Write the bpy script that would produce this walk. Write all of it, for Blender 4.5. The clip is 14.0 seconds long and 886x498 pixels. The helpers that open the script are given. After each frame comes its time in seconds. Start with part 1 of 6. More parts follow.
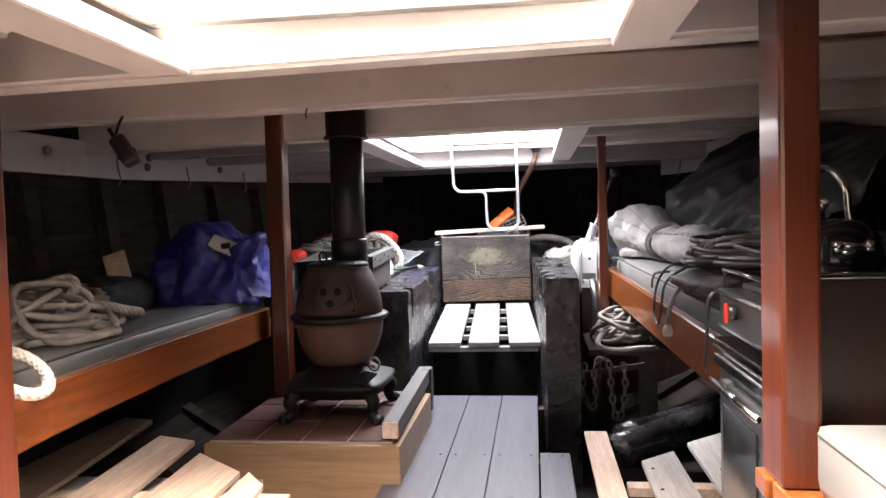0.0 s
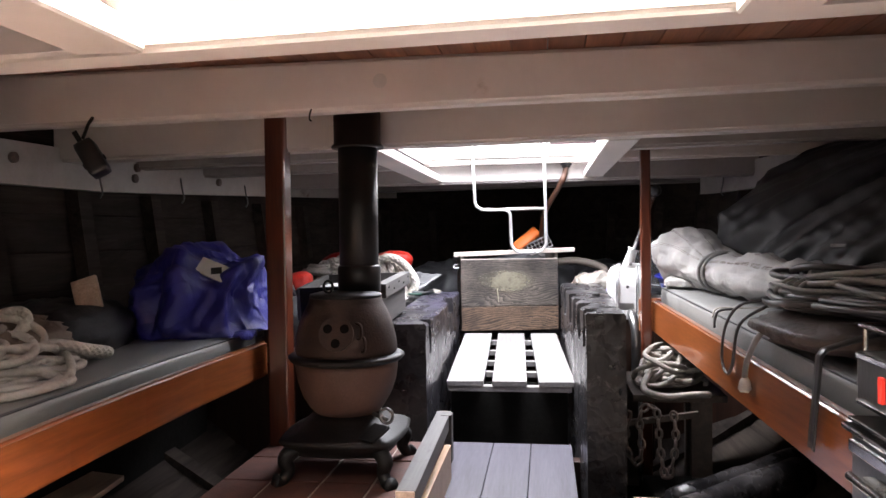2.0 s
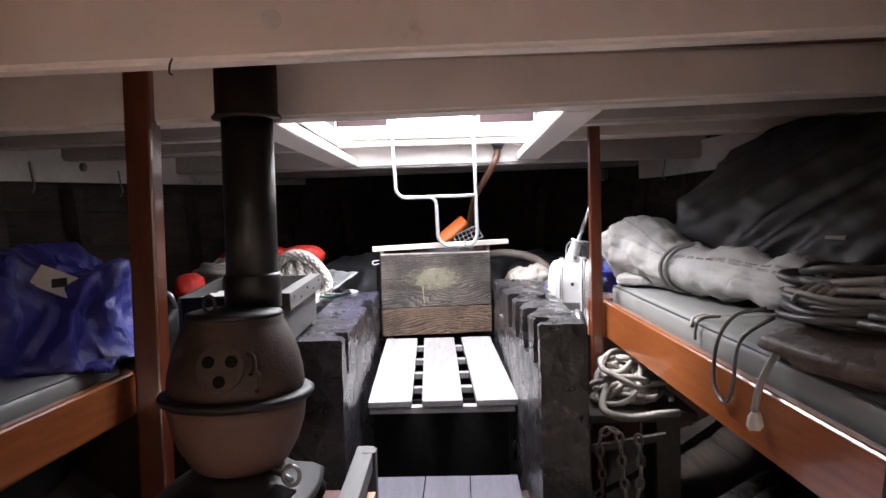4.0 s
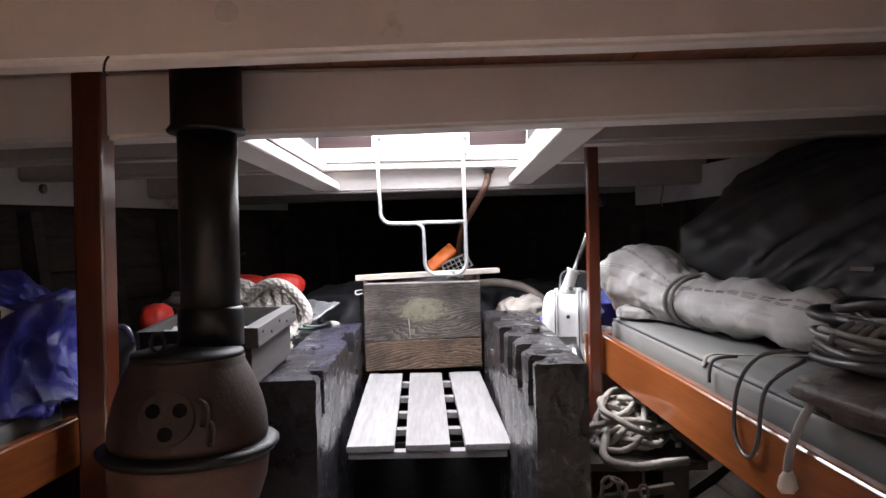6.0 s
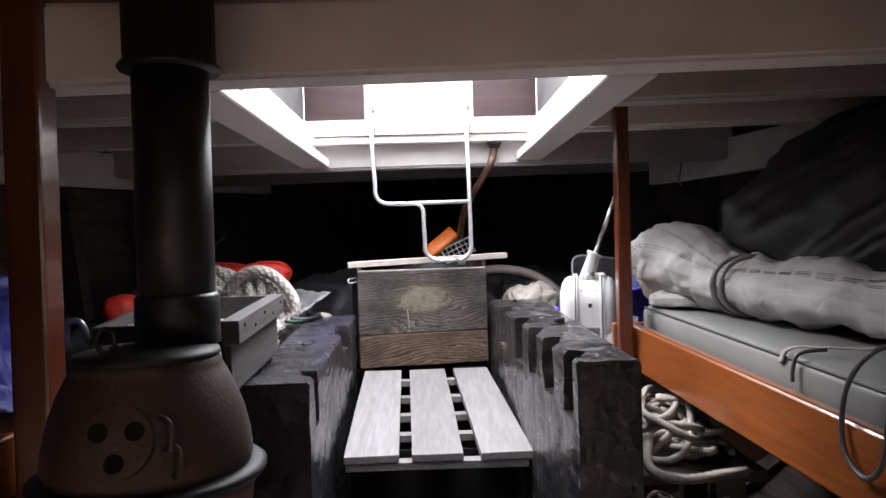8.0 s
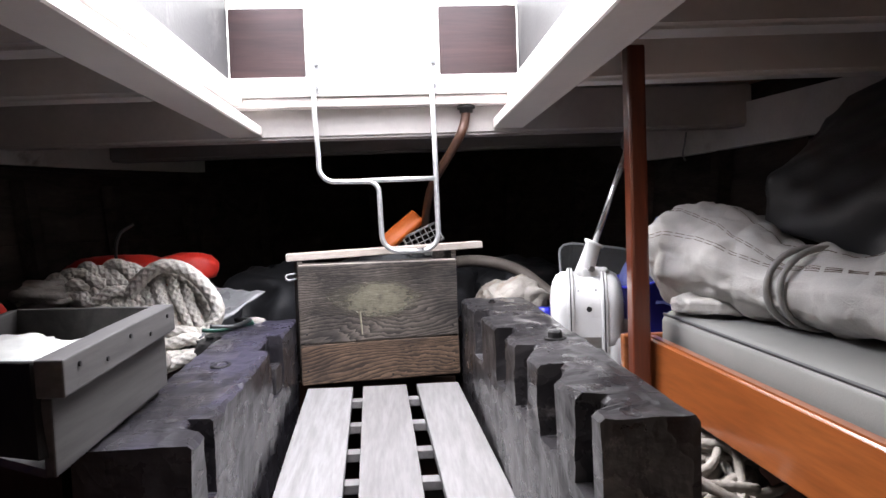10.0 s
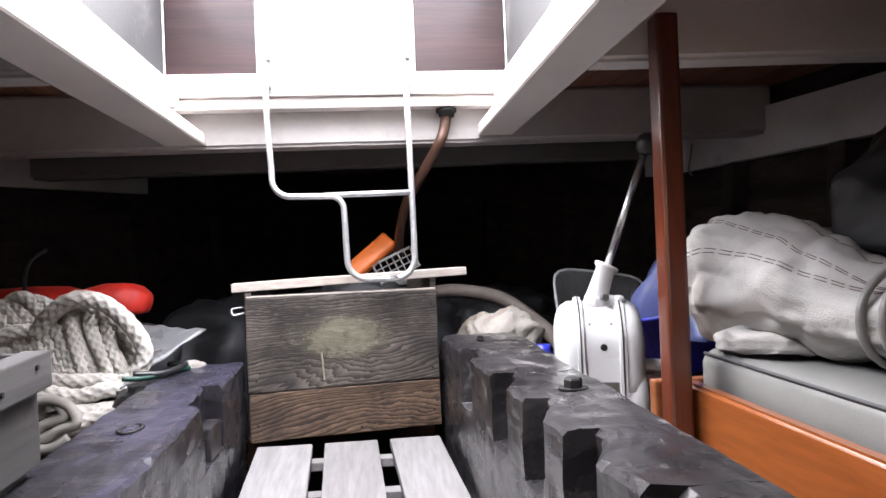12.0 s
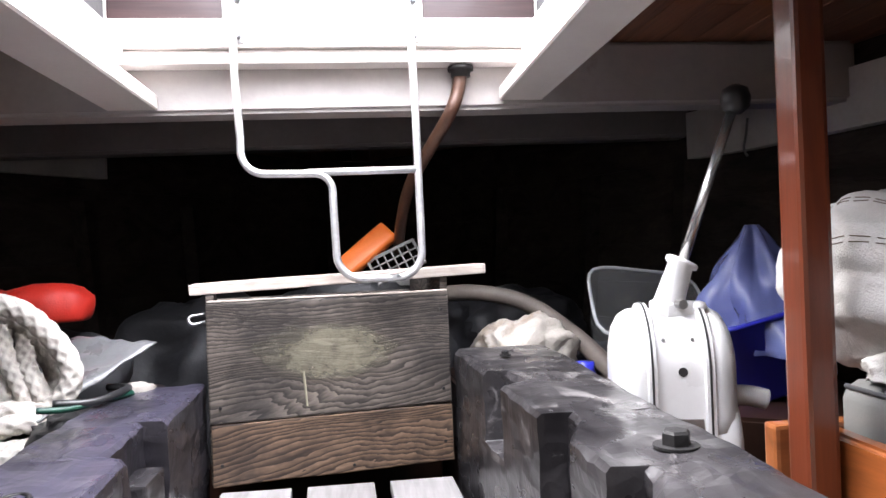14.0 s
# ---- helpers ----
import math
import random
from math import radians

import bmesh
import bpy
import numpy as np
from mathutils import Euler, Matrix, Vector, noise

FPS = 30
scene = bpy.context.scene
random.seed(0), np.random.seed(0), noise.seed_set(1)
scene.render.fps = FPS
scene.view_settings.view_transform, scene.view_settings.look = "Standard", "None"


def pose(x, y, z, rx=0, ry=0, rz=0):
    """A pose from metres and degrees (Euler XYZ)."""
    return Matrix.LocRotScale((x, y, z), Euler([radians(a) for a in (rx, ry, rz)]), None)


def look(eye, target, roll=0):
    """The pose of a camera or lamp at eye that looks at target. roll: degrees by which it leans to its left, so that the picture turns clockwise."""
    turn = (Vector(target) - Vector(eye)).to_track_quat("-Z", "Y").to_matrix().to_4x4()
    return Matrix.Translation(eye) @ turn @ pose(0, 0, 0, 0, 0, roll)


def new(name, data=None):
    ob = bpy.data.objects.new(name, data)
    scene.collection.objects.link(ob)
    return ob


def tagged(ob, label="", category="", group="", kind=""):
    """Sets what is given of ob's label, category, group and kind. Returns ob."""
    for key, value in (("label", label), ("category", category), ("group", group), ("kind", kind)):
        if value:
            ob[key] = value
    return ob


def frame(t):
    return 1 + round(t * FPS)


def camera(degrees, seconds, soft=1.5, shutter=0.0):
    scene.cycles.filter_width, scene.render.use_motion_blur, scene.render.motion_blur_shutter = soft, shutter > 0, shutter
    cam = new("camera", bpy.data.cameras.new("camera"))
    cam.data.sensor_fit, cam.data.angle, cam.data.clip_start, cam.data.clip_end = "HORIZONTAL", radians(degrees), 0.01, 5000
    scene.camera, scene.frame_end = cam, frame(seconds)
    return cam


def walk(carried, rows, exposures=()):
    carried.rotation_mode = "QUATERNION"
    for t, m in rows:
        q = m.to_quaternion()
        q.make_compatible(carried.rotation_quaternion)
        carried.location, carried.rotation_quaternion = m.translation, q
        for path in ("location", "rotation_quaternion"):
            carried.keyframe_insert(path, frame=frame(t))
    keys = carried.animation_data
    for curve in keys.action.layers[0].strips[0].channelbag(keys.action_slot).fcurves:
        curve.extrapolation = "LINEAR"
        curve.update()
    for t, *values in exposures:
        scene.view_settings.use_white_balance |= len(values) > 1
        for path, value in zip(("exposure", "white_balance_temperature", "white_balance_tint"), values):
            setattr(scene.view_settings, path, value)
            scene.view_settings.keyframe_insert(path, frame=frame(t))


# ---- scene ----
cam = camera(62.5, 14.0)

EXPOSURES = [(0, 0.70), (1, 0.71), (2, 0.76), (3, 0.83), (4, 0.60), (6.5, 0.12), (8, -0.12), (10.5, 0.06), (12.5, 0.25), (14, 0.44)]
PATH = [
    (0, (0.207, -0.039, 1.1), (-0.042, 1.944, 1.019), -1.6),
    (0.5, (0.22, 0.111, 1.12), (-0.091, 2.086, 1.089), -0.5),
    (1, (0.161, 0.222, 1.121), (-0.192, 2.19, 1.089), -0.5),
    (1.5, (0.078, 0.321, 1.137), (-0.228, 2.298, 1.106), -1.1),
    (2, (0.079, 0.471, 1.139), (-0.198, 2.451, 1.1), -0.8),
    (2.5, (0.09, 0.691, 1.166), (-0.184, 2.671, 1.121), -0.7),
    (3, (0.07, 0.816, 1.165), (-0.195, 2.798, 1.124), -0.9),
    (3.5, (-0.009, 0.995, 1.167), (-0.122, 2.99, 1.079), -0.9),
    (4, (-0.029, 1.123, 1.171), (-0.073, 3.12, 1.09), -1.5),
    (4.2, (-0.011, 1.18, 1.171), (-0.067, 3.178, 1.101), -1.5),
    (6.3, (-0.025, 1.392, 1.17), (-0.037, 3.392, 1.166), -1.2),
    (6.5, (-0.042, 1.404, 1.189), (-0.075, 3.404, 1.186), -1.3),
    (7, (-0.173, 1.527, 1.176), (-0.168, 3.527, 1.188), -1.1),
    (7.5, (-0.198, 1.632, 1.182), (-0.129, 3.63, 1.221), -1.4),
    (8, (-0.128, 1.812, 1.122), (-0.096, 3.811, 1.093), -1.6),
    (8.2, (-0.096, 1.886, 1.119), (-0.06, 3.884, 1.05), -1.7),
    (10.3, (-0.068, 2.62, 1.133), (0.049, 4.615, 1.058), -1.8),
    (10.5, (-0.057, 2.66, 1.147), (0.029, 4.658, 1.118), -1.8),
    (11, (-0.074, 2.78, 1.138), (0.014, 4.778, 1.156), -2.0),
    (11.5, (-0.107, 2.899, 1.105), (0.04, 4.893, 1.112), -2.0),
    (12, (-0.075, 3.051, 1.086), (0.123, 5.041, 1.1), -2.2),
    (12.5, (-0.029, 3.194, 1.104), (0.147, 5.186, 1.097), -2.2),
    (13, (-0.011, 3.302, 1.113), (0.046, 5.301, 1.075), -1.9),
    (13.5, (-0.064, 3.443, 1.097), (0.036, 5.44, 1.054), -1.6),
    (14, (-0.083, 3.609, 1.073), (0.134, 5.597, 1.082), -2.1),
]
walk(cam, [(t, look(eye, target, roll)) for t, eye, target, roll in PATH], EXPOSURES)

# ---- end of the walk ----

# ---- light ----
world = bpy.data.worlds.new("sky")
scene.world = world
world.use_nodes = True
sky = world.node_tree.nodes.new("ShaderNodeTexSky")
sky.sky_type = "NISHITA"
sky.sun_disc = False
sky.sun_elevation = radians(54)
sky.sun_rotation = radians(296)
world.node_tree.links.new(sky.outputs[0], world.node_tree.nodes["Background"].inputs[0])
world.node_tree.nodes["Background"].inputs[1].default_value = 0.12

sun_data = bpy.data.lights.new("sun", "SUN")
sun_data.energy, sun_data.angle, sun_data.color = 4.6, radians(22), (1.0, 0.96, 0.92)
sun = new("sun", sun_data)
sun.matrix_world = look((-6.6, 7.2, 10), (0, 4.0, 0.0))


def sky_lamp(name, x0, x1, y0, y1, z, watts, color=(1.0, 0.97, 0.95)):
    data = bpy.data.lights.new(name, "AREA")
    data.shape, data.size, data.size_y = "RECTANGLE", x1 - x0, y1 - y0
    data.energy, data.color = watts, color
    ob = new(name, data)
    ob.matrix_world = pose((x0 + x1) / 2, (y0 + y1) / 2, z)
    return ob


sky_lamp("skylight_aft", -0.70, 0.42, 0.25, 1.70, 1.95, 190, (1.0, 0.87, 0.76)).data.spread = radians(106)
# Warm fill added for the beams' aft faces, set in an assumed unseen opening.
aft = sky_lamp("companionway_daylight", -0.84, 0.54, 0.47, 1.88, 0.0, 5, (1.0, 0.76, 0.6))
aft.matrix_world = look((-0.15, -1.38, 1.18), (-0.15, 1.0, 1.18))
sky_lamp("skylight_fore", -0.78, 0.46, 3.85, 5.78, 2.22, 126, (0.92, 0.92, 1.0)).data.spread = radians(150)


# ---- mesh helpers ----
def thing(name, base, label, category, group="", kind=""):
    ob = new(name)
    ob.location = base
    ob.empty_display_size = 0.1
    return tagged(ob, label, category, group, kind)


def base_of(ob):
    p = Vector((0, 0, 0))
    while ob:
        p += ob.location
        ob = ob.parent
    return p


def part(name, bm, material, parent=None, label="", smooth=False):
    """One mesh object of a bmesh given in world places, under its thing."""
    if parent:
        bmesh.ops.translate(bm, verts=bm.verts, vec=-base_of(parent))
    me = bpy.data.meshes.new(name)
    if smooth:
        for f in bm.faces:
            f.smooth = True
    bm.to_mesh(me)
    bm.free()
    me.materials.append(material)
    ob = new(name, me)
    ob.parent = parent
    if label:
        ob["label"] = label
    return ob


def piece(name, bm, material, label, category, group="", kind="", smooth=False):
    return tagged(part(name, bm, material, None, label, smooth), label, category, group, kind)


def add_hexa(bm, pts, bevel=0.0):
    """A block from 8 corners: four round the bottom, four round the top."""
    v = [bm.verts.new(p) for p in pts]
    fs = [bm.faces.new([v[i] for i in q]) for q in ((3, 2, 1, 0), (4, 5, 6, 7), (0, 1, 5, 4), (1, 2, 6, 5), (2, 3, 7, 6), (3, 0, 4, 7))]
    if bevel:
        es = list({e for f in fs for e in f.edges})
        bmesh.ops.bevel(bm, geom=es, offset=bevel, segments=2, affect="EDGES", profile=0.6)
    return bm


def block(x0, x1, y0, y1, z0, z1, bevel=0.004, bm=None):
    bm = bm or bmesh.new()
    return add_hexa(bm, [(x0, y0, z0), (x1, y0, z0), (x1, y1, z0), (x0, y1, z0), (x0, y0, z1), (x1, y0, z1), (x1, y1, z1), (x0, y1, z1)], bevel)


def board(a, b, wide, thick, up=(0, 0, 1), bevel=0.004, bm=None):
    """A board from a to b (the middle of its top face), wide across, thick down from the top."""
    bm = bm or bmesh.new()
    a, b, up = Vector(a), Vector(b), Vector(up)
    d = (b - a).normalized()
    s = d.cross(up).normalized()
    u = s.cross(d).normalized()
    s, u = s * wide / 2, u * thick
    return add_hexa(bm, [a - s - u, a + s - u, b + s - u, b - s - u, a - s, a + s, b + s, b - s], bevel)


def smooth_line(points, n=8, closed=False):
    """A Catmull-Rom line through the points."""
    p = [Vector(q) for q in points]
    out, m = [], len(p)
    for i in range(m if closed else m - 1):
        a, b, c, d = (p[(i + k) % m] if closed else p[min(max(i + k, 0), m - 1)] for k in (-1, 0, 1, 2))
        for k in range(n):
            t = k / n
            out.append(0.5 * ((2 * b) + (c - a) * t + (2 * a - 5 * b + 4 * c - d) * t * t + (3 * b - a - 3 * c + d) * t ** 3))
    if not closed:
        out.append(p[-1])
    return out


def tube(line, r, segs=10, bm=None, closed=False, lobes=0, twist=0.0, depth=0.16, caps=True, plait=False):
    """A round bar along a line; lobes and twist make laid rope of it. r: a radius or a function of 0..1."""
    bm = bm or bmesh.new()
    pts = [Vector(p) for p in line]
    n = len(pts)
    rings, ref, run = [], None, 0.0
    for i, p in enumerate(pts):
        a, b = pts[(i - 1) % n if closed else max(i - 1, 0)], pts[(i + 1) % n if closed else min(i + 1, n - 1)]
        d = (b - a).normalized()
        if ref is None:
            ref = d.orthogonal().normalized()
        ref = (ref - d * ref.dot(d)).normalized()
        s = d.cross(ref)
        if i:
            run += (p - pts[i - 1]).length
        rad = r(i / max(n - 1, 1)) if callable(r) else r
        ring = []
        for k in range(segs):
            t = 2 * math.pi * k / segs
            q = rad * (1 + depth * math.cos(lobes * (t + twist * run))) if lobes else rad
            if plait:
                q = rad * (0.72 + depth * max(0.0, math.cos(lobes * (t + twist * run)), math.cos(lobes * (t - twist * run) + 1.0)) ** 0.6)
            ring.append(bm.verts.new(p + (ref * math.cos(t) + s * math.sin(t)) * q))
        rings.append(ring)
    for i in range(n if closed else n - 1):
        a, b = rings[i], rings[(i + 1) % n]
        for k in range(segs):
            bm.faces.new((a[k], a[(k + 1) % segs], b[(k + 1) % segs], b[k]))
    if caps and not closed:
        bm.faces.new(rings[0][::-1])
        bm.faces.new(rings[-1])
    return bm


def rope(points, r, bm=None, n=20, closed=False, close_up=False):
    """Plaited rope: two opposing spirals of strands along an evenly stepped line; close_up: finer strands."""
    fine = smooth_line(points, n * 3 if close_up else n, closed)
    line, run, step = [fine[0]], 0.0, (0.21 if close_up else 0.42) * r
    for a, b in zip(fine, fine[1:]):
        run += (b - a).length
        if run >= step:
            line.append(b)
            run = 0.0
    if close_up:
        return tube(line, r, 30, bm, closed, 5, 0.92 / r, 0.30, plait=True)
    return tube(line, r, 20, bm, closed, 4, 1.05 / r, 0.31, plait=True)


def lathe(profile, at, segs=40, bm=None, squeeze=None):
    """A body turned round an upright axis at a place; profile: (radius, height) upwards."""
    bm = bm or bmesh.new()
    rings = []
    for r, z in profile:
        rings.append([bm.verts.new((at[0] + r * math.cos(2 * math.pi * k / segs), at[1] + r * math.sin(2 * math.pi * k / segs), at[2] + z)) for k in range(segs)])
    for a, b in zip(rings, rings[1:]):
        for k in range(segs):
            bm.faces.new((a[k], a[(k + 1) % segs], b[(k + 1) % segs], b[k]))
    bm.faces.new(rings[0][::-1])
    bm.faces.new(rings[-1])
    return bm


def cyl(a, b, r, segs=16, bm=None, r2=None):
    return tube([a, b], (lambda t: r + ((r if r2 is None else r2) - r) * t), segs, bm)


def cloth(at, size, folds=0.1, rate=4.0, seed=0.0, turn=0.0, segs=64, flat=0.35, fine=0.35, power=0.8):
    """A slumped soft body with folds, resting on its flat underside."""
    bm = bmesh.new()
    rings = []
    m = Matrix.Translation(at) @ Matrix.Rotation(radians(turn), 4, "Z")
    rows = segs // 2
    for i in range(rows + 1):
        u = math.pi * i / rows
        ring = []
        for k in range(segs):
            t = 2 * math.pi * k / segs
            d = Vector((math.sin(u) * math.cos(t), math.sin(u) * math.sin(t), -math.cos(u)))
            p = Vector([math.copysign(abs(c) ** power, c) for c in d])
            q = d * rate + Vector((seed, seed * 1.7, seed * 0.3))
            w = noise.noise(q * 0.45) * 1.2
            f = 1 - abs(noise.noise(Vector((q.x * 1.0 + w, q.y + w, q.z * 0.55)))) * 2
            g = 1 - abs(noise.noise(q * 2.3 + Vector((w, 3, 1)))) * 2
            k2 = 1 + folds * (f - 0.35) + folds * fine * (g - 0.35)
            p = Vector((p.x * size[0] * k2, p.y * size[1] * k2, p.z * size[2] * k2))
            p.z = max(p.z, -flat * size[2]) + flat * size[2]
            ring.append(bm.verts.new(m @ p))
        rings.append(ring)
    for a, b in zip(rings, rings[1:]):
        for k in range(segs):
            bm.faces.new((a[k], a[(k + 1) % segs], b[(k + 1) % segs], b[k]))
    bmesh.ops.remove_doubles(bm, verts=bm.verts, dist=0.0004)
    bmesh.ops.recalc_face_normals(bm, faces=bm.faces)
    return bm


def crumple(bm, amount, rate, seed=0.0):
    """Stiff cloth: sharp ridges between slack facets, at two sizes."""
    bm.normal_update()
    for v in bm.verts:
        q = v.co * rate + Vector((seed, seed * 1.7, seed * 0.6))
        q += Vector((noise.noise(q * 0.8), noise.noise(q * 0.8 + Vector((4, 2, 9))), noise.noise(q * 0.8 + Vector((8, 5, 1))))) * 0.45
        a = noise.voronoi(Vector((q.x, q.y * 0.7, q.z)))[0][0]
        b = noise.voronoi(q * 2.3 + Vector((3, 1, 7)))[0][0]
        v.co += v.normal * amount * ((a - 0.5) + 0.32 * (b - 0.5))
    return bm


def sheet(fn, nu, nv, thick=0.004):
    """A thin two-sided sheet from a function of u, v in 0..1."""
    bm = bmesh.new()
    g = [[bm.verts.new(fn(i / nu, j / nv)) for j in range(nv + 1)] for i in range(nu + 1)]
    fs = [bm.faces.new((g[i][j], g[i + 1][j], g[i + 1][j + 1], g[i][j + 1])) for i in range(nu) for j in range(nv)]
    bmesh.ops.recalc_face_normals(bm, faces=fs)
    bmesh.ops.solidify(bm, geom=fs, thickness=thick)
    return bm


def roughen(bm, amount, rate, cuts=0):
    """Worn, uneven edges: cut long edges and shift the points a little."""
    if cuts:
        bmesh.ops.triangulate(bm, faces=[f for f in bm.faces if len(f.verts) > 4])
        for _ in range(cuts):
            long = [e for e in bm.edges if e.calc_length() > 0.09]
            if long:
                bmesh.ops.subdivide_edges(bm, edges=long, cuts=1, use_grid_fill=True)
    for v in bm.verts:
        q = v.co * rate
        v.co += Vector((noise.noise(q), noise.noise(q + Vector((7, 3, 1))), noise.noise(q + Vector((1, 9, 5))))) * amount
    return bm


# ---- materials ----
def shader(name, rough=0.6, metal=0.0):
    m = bpy.data.materials.new(name)
    m.use_nodes = True
    b = m.node_tree.nodes["Principled BSDF"]
    b.inputs["Roughness"].default_value, b.inputs["Metallic"].default_value = rough, metal
    if rough > 0.8:
        b.inputs["Specular IOR Level"].default_value = 0.12
    return m, m.node_tree.nodes, m.node_tree.links, b


def ramp_of(nodes, links, fac, stops):
    r = nodes.new("ShaderNodeValToRGB")
    e = r.color_ramp.elements
    while len(e) < len(stops):
        e.new(0.5)
    for el, (p, c) in zip(e, stops):
        el.position, el.color = p, (*c, 1)
    links.new(fac, r.inputs[0])
    return r.outputs[0]


def noise_of(nodes, links, vec, scale, detail=4, rough=0.55, distort=0.0):
    n = nodes.new("ShaderNodeTexNoise")
    n.inputs["Scale"].default_value, n.inputs["Detail"].default_value = scale, detail
    n.inputs["Roughness"].default_value, n.inputs["Distortion"].default_value = rough, distort
    links.new(vec, n.inputs["Vector"])
    return n.outputs[0]


def mix_of(nodes, links, kind, fac, a, b):
    n = nodes.new("ShaderNodeMix")
    n.data_type, n.blend_type = "RGBA", kind
    for sock, v in ((n.inputs[0], fac), (n.inputs[6], a), (n.inputs[7], b)):
        if isinstance(v, (int, float)):
            sock.default_value = v
        elif isinstance(v, tuple):
            sock.default_value = (*v, 1)
        else:
            links.new(v, sock)
    return n.outputs[2]


def coords(nodes, links, scale=(1, 1, 1), shift=True):
    tc, mp = nodes.new("ShaderNodeTexCoord"), nodes.new("ShaderNodeMapping")
    mp.inputs["Scale"].default_value = scale
    links.new(tc.outputs["Object"], mp.inputs["Vector"])
    if shift:
        info, mul = nodes.new("ShaderNodeObjectInfo"), nodes.new("ShaderNodeMath")
        mul.operation = "MULTIPLY"
        mul.inputs[1].default_value = 37.0
        links.new(info.outputs["Random"], mul.inputs[0])
        links.new(mul.outputs[0], mp.inputs["Location"])
    return mp.outputs[0]


def bump_to(nodes, links, b, height, strength, dist=0.004):
    n = nodes.new("ShaderNodeBump")
    n.inputs["Strength"].default_value, n.inputs["Distance"].default_value = strength, dist
    links.new(height, n.inputs["Height"])
    links.new(n.outputs[0], b.inputs["Normal"])


def plain(name, color, rough=0.6, metal=0.0, vary=0.25, scale=9.0, bump=0.15, fine=90.0, stain=None, coat=0.0, crumple=0.0):
    """A surface with soft blotches, fine grain and, where given, stains of another colour."""
    m, nodes, links, b = shader(name, rough, metal)
    vec = coords(nodes, links)
    big = noise_of(nodes, links, vec, scale, 5)
    small = noise_of(nodes, links, vec, fine, 3)
    dark = tuple(c * (1 - vary) for c in color)
    lite = tuple(min(1, c * (1 + vary * 0.6)) for c in color)
    col = ramp_of(nodes, links, big, [(0.3, dark), (0.7, lite)])
    col = mix_of(nodes, links, "OVERLAY", 0.25 * min(1, vary * 3), col, small)
    if stain:
        spots = noise_of(nodes, links, vec, scale * 0.45, 8, 0.68, 0.6)
        mask = ramp_of(nodes, links, spots, [(stain[1], (0, 0, 0)), (stain[1] + 0.12, (1, 1, 1))])
        col = mix_of(nodes, links, "MIX", mask, col, stain[0])
    links.new(col, b.inputs["Base Color"])
    rr = nodes.new("ShaderNodeMapRange")
    rr.inputs["To Min"].default_value, rr.inputs["To Max"].default_value = max(0.03, rough - 0.12), min(1, rough + 0.12)
    links.new(big, rr.inputs["Value"])
    links.new(rr.outputs[0], b.inputs["Roughness"])
    if coat:
        b.inputs["Coat Weight"].default_value, b.inputs["Coat Roughness"].default_value = coat, 0.12
    if crumple:
        # Creases: sharp valleys of folded cloth, under the weave.
        cells = nodes.new("ShaderNodeTexVoronoi")
        cells.feature = "DISTANCE_TO_EDGE"
        cells.inputs["Scale"].default_value = crumple
        warp = mix_of(nodes, links, "LINEAR_LIGHT", 0.12, vec, noise_of(nodes, links, vec, crumple * 0.6, 3))
        links.new(warp, cells.inputs["Vector"])
        add = nodes.new("ShaderNodeMath")
        add.operation = "MULTIPLY_ADD"
        add.inputs[1].default_value = 0.06
        links.new(small, add.inputs[0])
        links.new(cells.outputs["Distance"], add.inputs[2])
        bump_to(nodes, links, b, add.outputs[0], 0.7, 0.032 * 6 / crumple)
    elif bump:
        bump_to(nodes, links, b, small, bump)
    return m


def relief_wood(name, dark, lite, tint=None, scale=24.0):
    """Weathered softwood whose hard grain stands proud in waving lines across the board."""
    m, nodes, links, b = shader(name, 0.62)
    vec = coords(nodes, links, (0.30, 0.6, 1.0))
    swirl = mix_of(nodes, links, "LINEAR_LIGHT", 0.17, vec, noise_of(nodes, links, vec, 3.6, 1.5))
    w = nodes.new("ShaderNodeTexWave")
    w.bands_direction, w.wave_profile = "Z", "SAW"
    for k, v in (("Scale", scale), ("Distortion", 11.0), ("Detail", 3.0), ("Detail Scale", 0.9), ("Detail Roughness", 0.6)):
        w.inputs[k].default_value = v
    links.new(swirl, w.inputs["Vector"])
    col = ramp_of(nodes, links, w.outputs["Fac"], [(0.1, dark), (0.85, lite)])
    blot = noise_of(nodes, links, coords(nodes, links, (1, 1, 1)), 5.0, 6, 0.65)
    col = mix_of(nodes, links, "MULTIPLY", 0.75, col, ramp_of(nodes, links, blot, [(0.38, (0.22, 0.22, 0.25)), (0.60, (1, 1, 1))]))
    fine = noise_of(nodes, links, coords(nodes, links, (0.05, 1, 1)), 160, 3)
    col = mix_of(nodes, links, "MULTIPLY", 0.4, col, ramp_of(nodes, links, fine, [(0.35, (0.5, 0.5, 0.5)), (0.6, (1, 1, 1))]))
    if tint:
        spots = noise_of(nodes, links, coords(nodes, links, (1, 1, 1)), 26.0, 5, 0.7)
        col = mix_of(nodes, links, "MIX", ramp_of(nodes, links, spots, [(0.36, (0.15, 0.15, 0.15)), (0.55, (0.75, 0.75, 0.75))]), col, tint)
    links.new(col, b.inputs["Base Color"])
    bump_to(nodes, links, b, w.outputs["Fac"], 0.42, 0.004)
    return m


